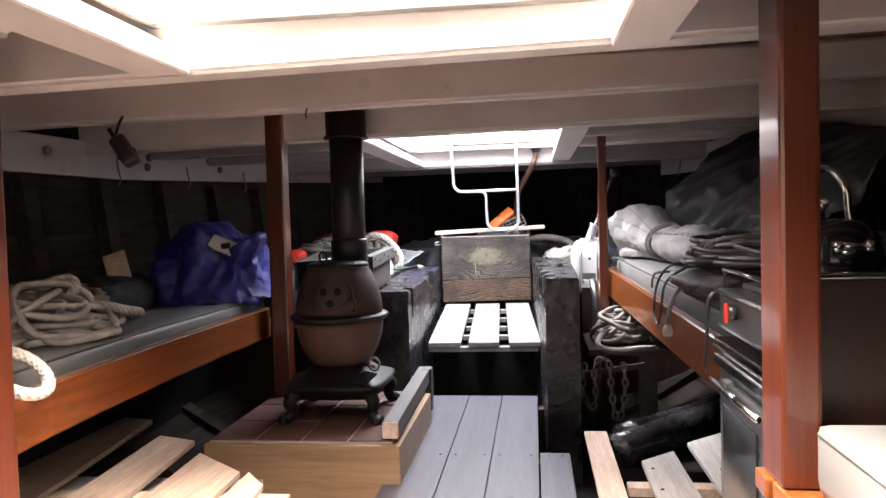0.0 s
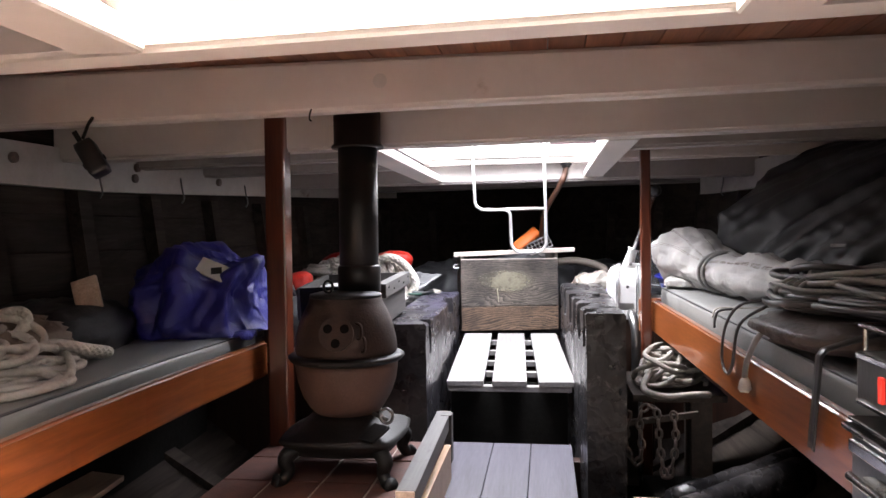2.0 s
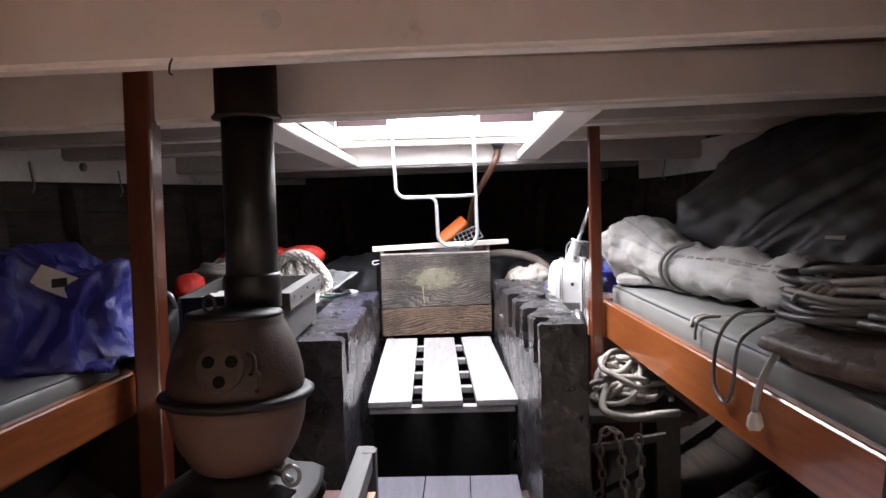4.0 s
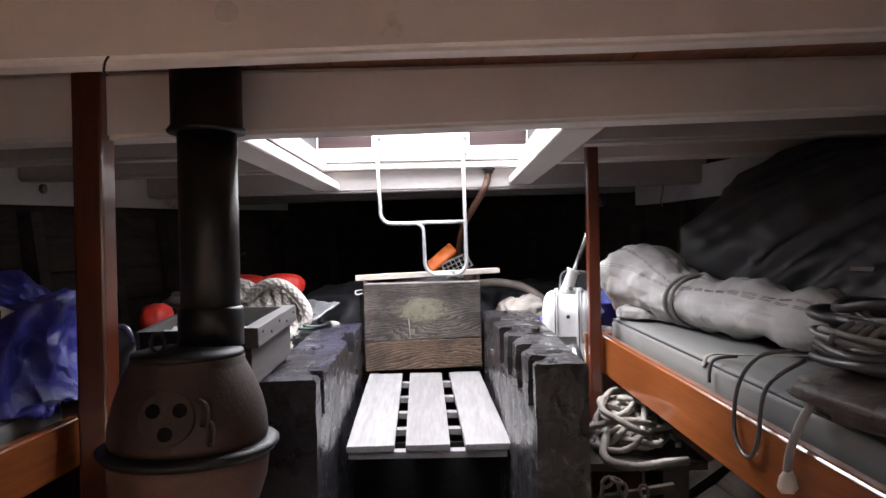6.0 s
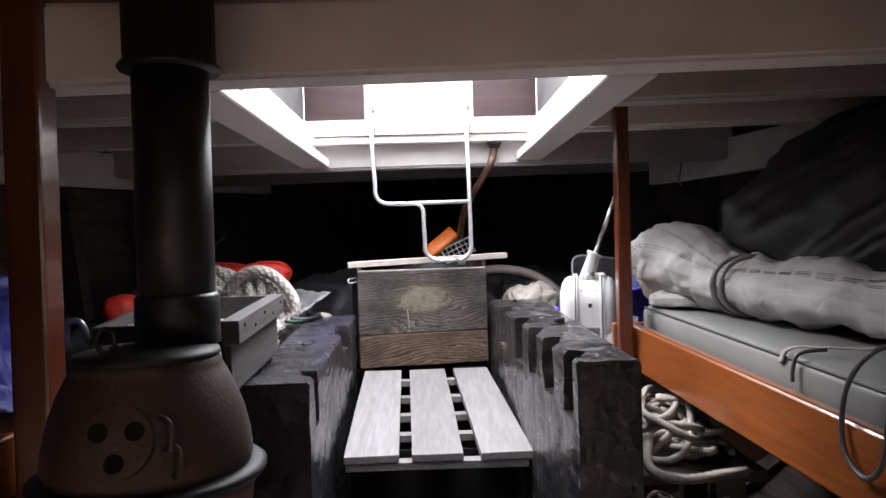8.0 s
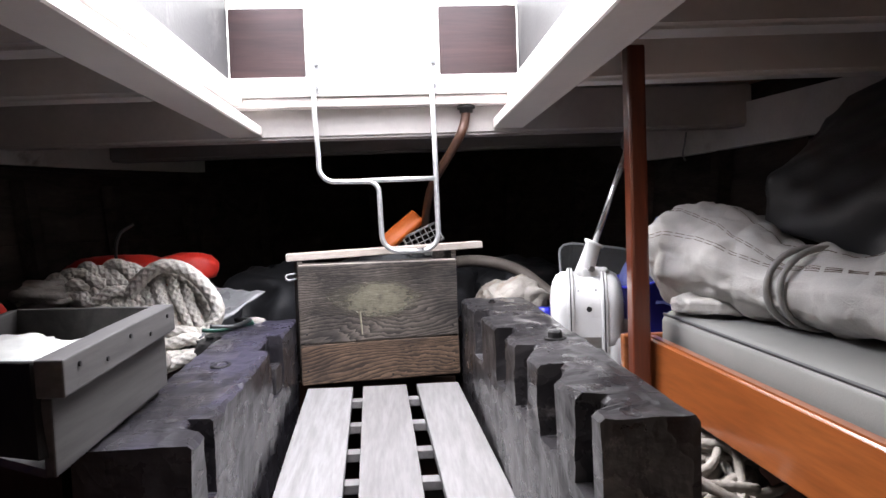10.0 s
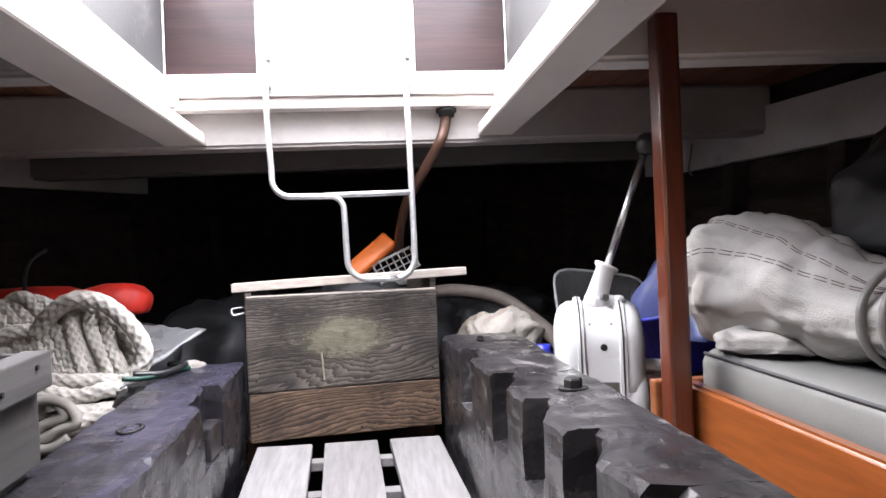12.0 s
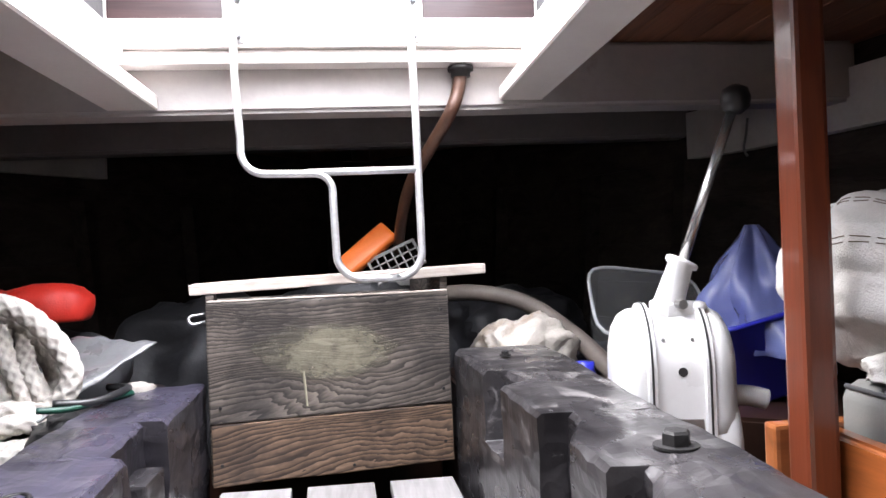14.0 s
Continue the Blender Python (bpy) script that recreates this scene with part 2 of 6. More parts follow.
def hewn(name, dark, lite, worn, edge, size=7.0, top_sheen=False):
    """Heavy timber dressed with an adze: shallow facets, worn paint and a dull shine. The last flag keeps the worn
    colour to upward faces, as a painted sheen.
    """
    m, nodes, links, b = shader(name, 0.33)
    vec = coords(nodes, links, (1.0, 0.5, 1.0))
    big = noise_of(nodes, links, vec, 5.0, 6, 0.62)
    fine = noise_of(nodes, links, coords(nodes, links, (1.0, 0.14, 1.0)), 60.0, 4, 0.6)
    facet = nodes.new("ShaderNodeTexVoronoi")
    facet.inputs["Scale"].default_value = 15.0
    links.new(mix_of(nodes, links, "LINEAR_LIGHT", 0.10, vec, noise_of(nodes, links, vec, 6.0, 3)), facet.inputs["Vector"])
    col = ramp_of(nodes, links, big, [(0.35, dark), (0.65, lite)])
    mask = ramp_of(nodes, links, noise_of(nodes, links, vec, size, 8, 0.7, 0.6), [(edge, (0, 0, 0)), (edge + 0.09, (1, 1, 1))])
    if top_sheen:
        geo, axes = nodes.new("ShaderNodeNewGeometry"), nodes.new("ShaderNodeSeparateXYZ")
        links.new(geo.outputs["Normal"], axes.inputs[0])
        mask = mix_of(nodes, links, "MULTIPLY", 1.0, mask, ramp_of(nodes, links, axes.outputs[2], [(0.45, (0.06, 0.06, 0.06)), (0.75, (1, 1, 1))]))
    col = mix_of(nodes, links, "MIX", mask, col, worn)
    col = mix_of(nodes, links, "MULTIPLY", 0.5, col, ramp_of(nodes, links, fine, [(0.32, (0.4, 0.4, 0.4)), (0.55, (1, 1, 1))]))
    links.new(col, b.inputs["Base Color"])
    rr = nodes.new("ShaderNodeMapRange")
    rr.inputs["To Min"].default_value, rr.inputs["To Max"].default_value = 0.15, 0.42
    links.new(noise_of(nodes, links, vec, 11.0, 4), rr.inputs["Value"])
    links.new(rr.outputs[0], b.inputs["Roughness"])
    add = nodes.new("ShaderNodeMath")
    add.operation = "MULTIPLY_ADD"
    add.inputs[1].default_value = 0.22
    links.new(fine, add.inputs[0])
    links.new(facet.outputs["Distance"], add.inputs[2])
    bump_to(nodes, links, b, add.outputs[0], 0.42, 0.011)
    return m


def wood(name, dark, lite, axis=1, rough=0.5, rings=14.0, coat=0.0, bump=0.25, wear=None, island=False, stretch=0.07):
    """Grained wood along one axis."""
    m, nodes, links, b = shader(name, rough)
    s = [1.0, 1.0, 1.0]
    s[axis] = stretch
    vec = coords(nodes, links, tuple(s))
    if island:
        geo, mul, add = nodes.new("ShaderNodeNewGeometry"), nodes.new("ShaderNodeMath"), nodes.new("ShaderNodeVectorMath")
        mul.operation = "MULTIPLY"
        mul.inputs[1].default_value = 21.0
        links.new(geo.outputs["Random Per Island"], mul.inputs[0])
        links.new(vec, add.inputs[0])
        links.new(mul.outputs[0], add.inputs[1])
        vec = add.outputs[0]
    body = noise_of(nodes, links, vec, rings, 6, 0.62, 1.4)
    fine = noise_of(nodes, links, vec, rings * 9, 4, 0.6)
    mid = tuple((a + c) / 2 for a, c in zip(dark, lite))
    col = ramp_of(nodes, links, body, [(0.28, dark), (0.5, mid), (0.72, lite)])
    col = mix_of(nodes, links, "MULTIPLY", 0.45, col, ramp_of(nodes, links, fine, [(0.3, (0.45, 0.45, 0.45)), (0.62, (1, 1, 1))]))
    rnd = nodes.new("ShaderNodeObjectInfo").outputs["Random"]
    if island:
        rnd = geo.outputs["Random Per Island"]
    col = mix_of(nodes, links, "MULTIPLY", 0.5, col, ramp_of(nodes, links, rnd, [(0, (0.6, 0.58, 0.55)), (1, (1, 1, 1))]))
    if wear:
        spots = noise_of(nodes, links, coords(nodes, links, (1, 1, 1)), wear[2], 8, 0.7, 0.5)
        mask = ramp_of(nodes, links, spots, [(wear[1], (0, 0, 0)), (wear[1] + 0.1, (1, 1, 1))])
        col = mix_of(nodes, links, "MIX", mask, col, wear[0])
    links.new(col, b.inputs["Base Color"])
    if coat:
        b.inputs["Coat Weight"].default_value, b.inputs["Coat Roughness"].default_value = coat, 0.11
    bump_to(nodes, links, b, fine, bump, 0.003)
    return m


PAINT = plain("white_paint", (0.74, 0.69, 0.65), 0.38, 0, 0.08, 3.0, 0.35, 28, ((0.36, 0.28, 0.22), 0.66))
PAINT_OLD = plain("hull_shelf_paint", (0.60, 0.58, 0.55), 0.5, 0, 0.16, 4.0, 0.2, 60, ((0.22, 0.16, 0.12), 0.63))
DECK = wood("deck_underside", (0.15, 0.045, 0.022), (0.38, 0.15, 0.07), 1, 0.45, 10, 0.1, 0.2, None, True)
HULL = wood("tarred_hull", (0.022, 0.018, 0.017), (0.075, 0.060, 0.052), 1, 0.85, 8)
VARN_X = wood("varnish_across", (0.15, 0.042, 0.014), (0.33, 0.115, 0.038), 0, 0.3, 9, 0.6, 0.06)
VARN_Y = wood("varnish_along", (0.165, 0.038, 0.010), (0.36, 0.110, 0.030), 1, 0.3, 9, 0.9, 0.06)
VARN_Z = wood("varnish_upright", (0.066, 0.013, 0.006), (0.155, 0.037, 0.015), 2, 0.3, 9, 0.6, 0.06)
BITT = hewn("black_stained_timber", (0.009, 0.008, 0.009), (0.038, 0.035, 0.037), (0.150, 0.140, 0.140), 0.585, 12.0)
# The purple is the sky's sheen, painted onto the faces that look up.
BITT_P = hewn("purple_sheen_timber", (0.009, 0.008, 0.010), (0.034, 0.031, 0.035), (0.042, 0.038, 0.056), 0.47, 2.6, True)
GRATE = wood("scrubbed_plank", (0.178, 0.166, 0.163), (0.260, 0.249, 0.248), 1, 0.6, 7, 0, 0.2, ((0.15, 0.13, 0.12), 0.63, 8))
FLOORP = wood("grey_purple_plank", (0.046, 0.042, 0.054), (0.085, 0.079, 0.100), 1, 0.5, 12, 0, 0.3)
CRATE = relief_wood("weathered_box_wood", (0.030, 0.024, 0.020), (0.165, 0.138, 0.115))
CRATE_LOW = relief_wood("browner_box_wood", (0.036, 0.021, 0.014), (0.22, 0.140, 0.088))
PALE = wood("pale_board", (0.34, 0.29, 0.25), (0.52, 0.46, 0.41), 0, 0.6, 14, 0, 0.3)
PALLET = wood("pallet_pine", (0.46, 0.315, 0.235), (0.74, 0.57, 0.46), 1, 0.6, 14, 0, 0.4)
PALLET_W = wood("whitened_pine", (0.42, 0.38, 0.35), (0.66, 0.62, 0.58), 1, 0.6, 14, 0, 0.4)
GREYWOOD = wood("grey_painted_wood", (0.042, 0.039, 0.038), (0.125, 0.117, 0.113), 1, 0.6, 6, 0, 0.25, ((0.05, 0.043, 0.04), 0.60, 16))
HEARTHW = wood("hearth_pine", (0.24, 0.135, 0.07), (0.35, 0.22, 0.13), 0, 0.5, 8, 0.15, 0.2)
BRICK = plain("red_hearth_brick", (0.090, 0.034, 0.025), 0.75, 0, 0.4, 14, 0.5, 120)
MORTAR = plain("mortar", (0.30, 0.25, 0.22), 0.9, 0, 0.2, 20, 0.5, 150)
VINYL = plain("grey_vinyl", (0.172, 0.172, 0.168), 0.42, 0, 0.08, 5, 0.12, 220)
PIPING = plain("dark_piping", (0.05, 0.05, 0.055), 0.5, 0, 0.1, 9, 0.0)
CREAM = plain("cream_vinyl", (0.165, 0.162, 0.158), 0.45, 0, 0.06, 5, 0.1, 200)
IRON = plain("cast_iron", (0.011, 0.010, 0.010), 0.55, 0.2, 0.4, 12, 0.35, 110, ((0.09, 0.045, 0.03), 0.62))
RUST_HI = plain("rusty_iron", (0.047, 0.026, 0.019), 0.62, 0.1, 0.45, 10, 0.4, 120, ((0.020, 0.012, 0.010), 0.56))
RUST_LO = plain("pink_rusted_iron", (0.128, 0.070, 0.052), 0.6, 0.15, 0.25, 9, 0.3, 120, ((0.10, 0.055, 0.04), 0.6))
FLUE = plain("black_flue", (0.014, 0.013, 0.013), 0.42, 0.25, 0.3, 7, 0.12, 90)
STEEL = plain("galvanised_tube", (0.62, 0.62, 0.62), 0.38, 0.75, 0.15, 40, 0.15, 120)
CHROME = plain("polished_steel", (0.66, 0.65, 0.64), 0.16, 1.0, 0.08, 8, 0.03, 90)
DULL = plain("dull_steel", (0.25, 0.25, 0.25), 0.32, 0.9, 0.2, 9, 0.1, 90)
DARKSTEEL = plain("dark_brushed_steel", (0.075, 0.073, 0.072), 0.34, 0.8, 0.25, 9, 0.1, 90)
BLACK_GLOSS = plain("black_gloss", (0.012, 0.012, 0.013), 0.12, 0.0, 0.1, 9, 0.0)
PANEL = wood("dark_panel", (0.022, 0.010, 0.007), (0.055, 0.024, 0.016), 2, 0.4, 9, 0.25, 0.1)
HATCHP = wood("hatch_board", (0.022, 0.009, 0.009), (0.055, 0.025, 0.024), 0, 0.4, 10, 0.4, 0.2)
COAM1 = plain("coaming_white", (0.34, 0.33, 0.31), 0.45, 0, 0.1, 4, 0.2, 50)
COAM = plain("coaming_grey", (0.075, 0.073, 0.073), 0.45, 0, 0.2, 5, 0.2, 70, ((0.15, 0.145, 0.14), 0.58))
BLUE = plain("blue_bag_nylon", (0.020, 0.020, 0.20), 0.5, 0, 0.25, 6, 0.15, 160, crumple=7.0)
SAIL = plain("grey_white_canvas", (0.44, 0.425, 0.405), 0.75, 0, 0.14, 8, 0.4, 260, ((0.33, 0.30, 0.27), 0.6), crumple=5.0)
COVER = plain("black_tarpaulin", (0.024, 0.024, 0.026), 0.45, 0, 0.2, 6, 0.2, 160)
ROPE_W = plain("white_rope", (0.58, 0.545, 0.495), 0.85, 0, 0.25, 14, 0.5, 500, ((0.27, 0.23, 0.19), 0.62))
ROPE_G = plain("weathered_rope", (0.30, 0.275, 0.25), 0.85, 0, 0.3, 14, 0.5, 500, ((0.15, 0.13, 0.11), 0.58))
PALE_FLOOR = plain("pale_floor_paint", (0.34, 0.33, 0.33), 0.5, 0, 0.25, 7, 0.2, 80, ((0.18, 0.13, 0.10), 0.58))
CABLE = plain("black_cable", (0.075, 0.072, 0.073), 0.4, 0, 0.2, 12, 0.1, 200)
CABLE_G = plain("grey_hose", (0.23, 0.22, 0.21), 0.45, 0, 0.2, 12, 0.1, 200)
RED = plain("red_vest", (0.55, 0.025, 0.015), 0.55, 0, 0.2, 10, 0.2, 200)
ORANGE = plain("orange_plastic", (0.75, 0.17, 0.03), 0.45, 0, 0.1, 8, 0.05)
PUMPW = plain("white_enamel", (0.58, 0.575, 0.57), 0.3, 0, 0.05, 6, 0.1, 60, ((0.45, 0.42, 0.38), 0.7), 0.3)
BLACKP = plain("black_plastic", (0.02, 0.02, 0.021), 0.35, 0, 0.1, 8, 0.05)
BLUEP = plain("blue_plastic_bin", (0.03, 0.035, 0.42), 0.35, 0, 0.1, 6, 0.05)
COPPER = plain("brown_hose", (0.085, 0.040, 0.025), 0.4, 0.2, 0.3, 12, 0.15)
OLIVE = plain("dull_hose", (0.12, 0.10, 0.085), 0.5, 0, 0.25, 10, 0.15)
LABELW = plain("label_cloth", (0.55, 0.55, 0.52), 0.7, 0, 0.08, 20, 0.1)
DARKSTUFF = plain("dark_gear", (0.026, 0.026, 0.029), 0.6, 0, 0.5, 6, 0.4, 60)
CHAINM = plain("rusted_chain", (0.25, 0.205, 0.18), 0.65, 0.4, 0.35, 20, 0.4)
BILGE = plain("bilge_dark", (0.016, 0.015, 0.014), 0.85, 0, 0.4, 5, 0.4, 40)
PLAYWOOD = relief_wood("yellow_paint_patch", (0.11, 0.095, 0.06), (0.23, 0.205, 0.145), (0.24, 0.22, 0.16))
TAN = plain("tan_canvas", (0.23, 0.185, 0.145), 0.8, 0, 0.25, 8, 0.4, 240, crumple=9.0)


def worn_edges(m):
    """Lets a thin paint patch break up towards its rim."""
    nodes, links = m.node_tree.nodes, m.node_tree.links
    b = next(n for n in nodes if n.type == "BSDF_PRINCIPLED")
    tc = nodes.new("ShaderNodeTexCoord")
    off = nodes.new("ShaderNodeVectorMath")
    off.operation = "SUBTRACT"
    off.inputs[1].default_value = (0.5, 0.5, 0.5)
    links.new(tc.outputs["Generated"], off.inputs[0])
    flat = nodes.new("ShaderNodeVectorMath")
    flat.operation = "MULTIPLY"
    flat.inputs[1].default_value = (2, 0, 2)
    links.new(off.outputs[0], flat.inputs[0])
    far = nodes.new("ShaderNodeVectorMath")
    far.operation = "LENGTH"
    links.new(flat.outputs[0], far.inputs[0])
    spots = noise_of(nodes, links, coords(nodes, links, (1, 1, 2.2)), 14.0, 7, 0.7)
    add = nodes.new("ShaderNodeMath")
    add.operation = "MULTIPLY_ADD"
    add.inputs[1].default_value = 1.6
    links.new(spots, add.inputs[0])
    links.new(far.outputs["Value"], add.inputs[2])
    half = nodes.new("ShaderNodeMath")
    half.operation = "MULTIPLY"
    half.inputs[1].default_value = 0.5
    links.new(add.outputs[0], half.inputs[0])
    links.new(ramp_of(nodes, links, half.outputs[0], [(0.64, (0.92, 0.92, 0.92)), (0.92, (0.0, 0.0, 0.0))]), b.inputs["Alpha"])
    return m


worn_edges(PLAYWOOD)
HOLE_BLACK = plain("matte_hole_black", (0.006, 0.005, 0.005), 0.95, 0, 0.2, 20, 0.0)
STITCH = plain("stitching_thread", (0.15, 0.115, 0.095), 0.8)
# White beam paint in two darker tones, with the beams' shade put into it.
PAINT_SHADED = plain("shaded_beam_paint", (0.19, 0.18, 0.177), 0.5, 0, 0.15, 4, 0.25, 40, ((0.18, 0.15, 0.13), 0.62))
PAINT_HALF_SHADED = plain("half_shaded_beam_paint", (0.40, 0.37, 0.35), 0.48, 0, 0.12, 4, 0.25, 40, ((0.22, 0.17, 0.14), 0.62))
GREENP = plain("green_plastic", (0.012, 0.06, 0.04), 0.35)
PAINT_RUN = plain("yellow_paint_run", (0.30, 0.275, 0.20), 0.6)


def clear(name, color, rough=0.15, alpha=0.35):
    m, nodes, links, b = shader(name, rough)
    b.inputs["Base Color"].default_value = (*color, 1)
    b.inputs["Transmission Weight"].default_value = 0.0
    b.inputs["Alpha"].default_value = alpha
    return m


TUB = clear("clear_plastic_tub", (0.80, 0.81, 0.81), 0.2, 0.07)
TUB_RIM = clear("cloudy_tub_rim", (0.75, 0.76, 0.76), 0.25, 0.45)
LEVER = plain("bright_lever", (0.60, 0.595, 0.59), 0.24, 0.85, 0.08, 8, 0.03, 90)
DARKWOOD = wood("dark_rough_wood", (0.036, 0.027, 0.021), (0.10, 0.074, 0.056), 1, 0.6, 12, 0, 0.4)
FILM = clear("blue_film", (0.20, 0.23, 0.50), 0.25, 0.6)

# ---- hull and deck ----
MID = -0.16


def half(y):
    """Half breadth of the hull at deck height."""
    return float(np.interp(y, [-1.5, 1.0, 3.0, 4.2, 5.2, 6.4, 7.4, 8.2, 8.8], [2.2, 2.2, 2.14, 2.06, 1.92, 1.68, 1.25, 0.70, 0.12]))


def hull_x(side, y, z):
    k = float(np.interp(z, [-0.45, -0.2, 0.1, 0.6, 1.4, 1.9], [0.25, 0.55, 0.8, 0.95, 1.0, 1.0]))
    return MID + side * half(y) * k


def hull_side(name, side):
    """The hull's inner planking: one skin with a recessed seam between the strakes."""
    bm = bmesh.new()
    ys = np.linspace(-1.4, 8.9, 44)
    zs = []
    for z in (-0.45, -0.2, 0.0, 0.18, 0.36, 0.54, 0.72, 0.9, 1.08, 1.26, 1.44, 1.62, 1.9):
        zs += [(z - 0.004, 0.0), (z - 0.003, 0.012), (z + 0.003, 0.012), (z + 0.004, 0.0)]
    rows = [[bm.verts.new((hull_x(side, y, z) + side * o, y, z)) for y in ys] for z, o in zs]
    rows += [[bm.verts.new((hull_x(side, y, z) + side * 0.06, y, z)) for y in ys] for z in (1.95, 0.6, 0.1, -0.5)]
    for a, b in zip(rows, rows[1:] + rows[:1]):
        for i in range(len(ys) - 1):
            bm.faces.new((a[i], a[i + 1], b[i + 1], b[i]))
    bmesh.ops.recalc_face_normals(bm, faces=bm.faces)
    return piece(name, bm, HULL, "dark tarred planked inside of the hull", "wall", kind="structure")


hull_side("wall_port", -1)
hull_side("wall_starboard", 1)
# Unseen aft bulkhead with an assumed companionway opening behind the walker.
for nm, b in (("wall_aft_port", (-2.5, -0.85, -0.45, 1.9)), ("wall_aft_starboard", (0.55, 2.2, -0.45, 1.9)), ("wall_aft_low", (-0.848, 0.548, -0.45, 0.45))):
    piece(nm, block(b[0], b[1], -1.46, -1.40, b[2], b[3], 0), PANEL, "dark wooden bulkhead beside the assumed companionway", "wall", kind="structure")
piece("wall_fore", block(-0.6, 0.3, 8.80, 8.9, -0.45, 1.95, 0), HULL, "dark timber at the stem", "wall", kind="structure")
piece("floor", block(-2.5, 2.2, -1.4, 8.8, -0.36, -0.30, 0), BILGE, "dark dirty bilge floor under the boards", "floor", kind="structure")

# Frames along both sides.
for side, nm in ((-1, "port"), (1, "starboard")):
    for i in range(13):
        y = 0.9 + i * 0.58
        if y > 8.0:
            continue
        zs = np.linspace(-0.3, 1.38 if side < 0 else 1.435, 9)
        bm = bmesh.new()
        rings = []
        for z in zs:
            x = hull_x(side, y, z)
            rings.append([bm.verts.new(p) for p in ((x - side * 0.07, y - 0.05, z), (x - side * 0.07, y + 0.05, z), (x - side * 0.002, y + 0.05, z), (x - side * 0.002, y - 0.05, z))])
        for a, b in zip(rings, rings[1:]):
            for k in range(4):
                bm.faces.new((a[k], a[(k + 1) % 4], b[(k + 1) % 4], b[k]))
        bm.faces.new(rings[0][::-1]), bm.faces.new(rings[-1])
        bmesh.ops.recalc_face_normals(bm, faces=bm.faces)
        piece("hull_frame", bm, HULL, "dark upright wooden frame against the hull planking", "frame", "hull frames", "structure")

# Deck underside: planks along the ship, split round the two hatches.
DECK_Z = 1.735
H1 = (-0.74, 0.46, 0.20, 1.76)
H2 = (-0.82, 0.49, 3.80, 5.86)
bm = bmesh.new()
x = -2.55
rng = random.Random(4)
while x < 2.2:
    w = 0.115
    cuts = [-1.4, 8.8]
    holes = [(h[2] - 0.05, h[3] + 0.03) for h in (H1, H2) if x + w > h[0] - 0.02 and x < h[1] + 0.02]
    spans, y0 = [], -1.4
    for a, b in holes:
        spans.append((y0, a))
        y0 = b
    spans.append((y0, 8.8))
    for a, b in spans:
        y = a
        while y < b:
            e = min(b, y + rng.uniform(1.2, 2.6))
            block(x + 0.002, x + w - 0.002, y, e - 0.003, DECK_Z, DECK_Z + 0.045, 0, bm)
            y = e
    x += w
piece("ceiling", bm, DECK, "reddish brown deck planks seen from below", "ceiling", kind="structure")


def deck_beam(y0, y1, z0, x0=None, x1=None, material=None, rise=0.014):
    """A white painted beam under the deck; rise: how much its underside climbs to starboard, per metre."""
    ym = (y0 + y1) / 2
    x0 = hull_x(-1, ym, 1.5) + 0.03 if x0 is None else x0
    x1 = hull_x(1, ym, 1.5) - 0.03 if x1 is None else x1
    za, zb = z0 + rise * (x0 + 0.4), z0 + rise * (x1 + 0.4)
    bm = bmesh.new()
    add_hexa(bm, [(x0, y0, za), (x1, y0, zb), (x1, y1, zb), (x0, y1, za),
                  (x0, y0, DECK_Z - 0.002), (x1, y0, DECK_Z - 0.002), (x1, y1, DECK_Z - 0.002), (x0, y1, DECK_Z - 0.002)])
    roughen(bm, 0.003, 2.5, 3)
    sharp = [e for e in bm.edges if len(e.link_faces) == 2 and e.calc_face_angle() > 1.2]
    bmesh.ops.bevel(bm, geom=sharp, offset=0.013, segments=3, affect="EDGES")
    return piece("deck_beam", bm, material or PAINT, "white painted wooden deck beam with worn rounded edges", "beam", "deck beams", "structure")


deck_beam(1.762, 1.87, 1.496, rise=0.018)
deck_beam(2.865, 2.95, 1.564)
deck_beam(3.64, 3.78, 1.536, rise=0.016)
# The next two beams carry their shade in a darker paint.
deck_beam(5.88, 6.01, 1.518, material=PAINT_HALF_SHADED, rise=0.006)
deck_beam(6.66, 6.78, 1.522, material=PAINT_SHADED, rise=0.010)
deck_beam(0.05, 0.19, 1.490)
deck_beam(-0.8, -0.68, 1.490)
# Beside the fore hatch, all but one beam have shade in their paint.
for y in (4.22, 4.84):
    deck_beam(y, y + 0.11, 1.545, x1=-0.835, material=PAINT_HALF_SHADED)
    deck_beam(y, y + 0.11, 1.545, x0=0.505, material=PAINT_HALF_SHADED if y < 4.5 else PAINT)
for y in (0.75, 1.25):
    deck_beam(y, y + 0.11, 1.500, x1=-0.835)
    deck_beam(y, y + 0.11, 1.500, x0=0.56)


def carlin(name, xi, xo, y0, y1, z0, z1):
    """A side timber of a hatch: its inner top edge is cut to a slope."""
    bm = bmesh.new()
    prof = [(xo, z0), (xi, z0), (xi, z0 + 0.045), (xi + (xo - xi) * 0.75, z1), (xo, z1)]
    a = [bm.verts.new((x, y0, z)) for x, z in prof]
    b = [bm.verts.new((x, y1, z)) for x, z in prof]
    for k in range(5):
        bm.faces.new((a[k], a[(k + 1) % 5], b[(k + 1) % 5], b[k]))
    bm.faces.new(a), bm.faces.new(b[::-1])
    bmesh.ops.recalc_face_normals(bm, faces=bm.faces)
    bmesh.ops.bevel(bm, geom=bm.edges[:], offset=0.005, segments=1, affect="EDGES")
    return piece(name, bm, PAINT, "white painted hatch side timber with a sloped inner edge", "beam", "hatch timbers", "structure")


carlin("hatch_carlin", -0.68, -0.83, 3.782, 5.878, 1.530, 1.63)
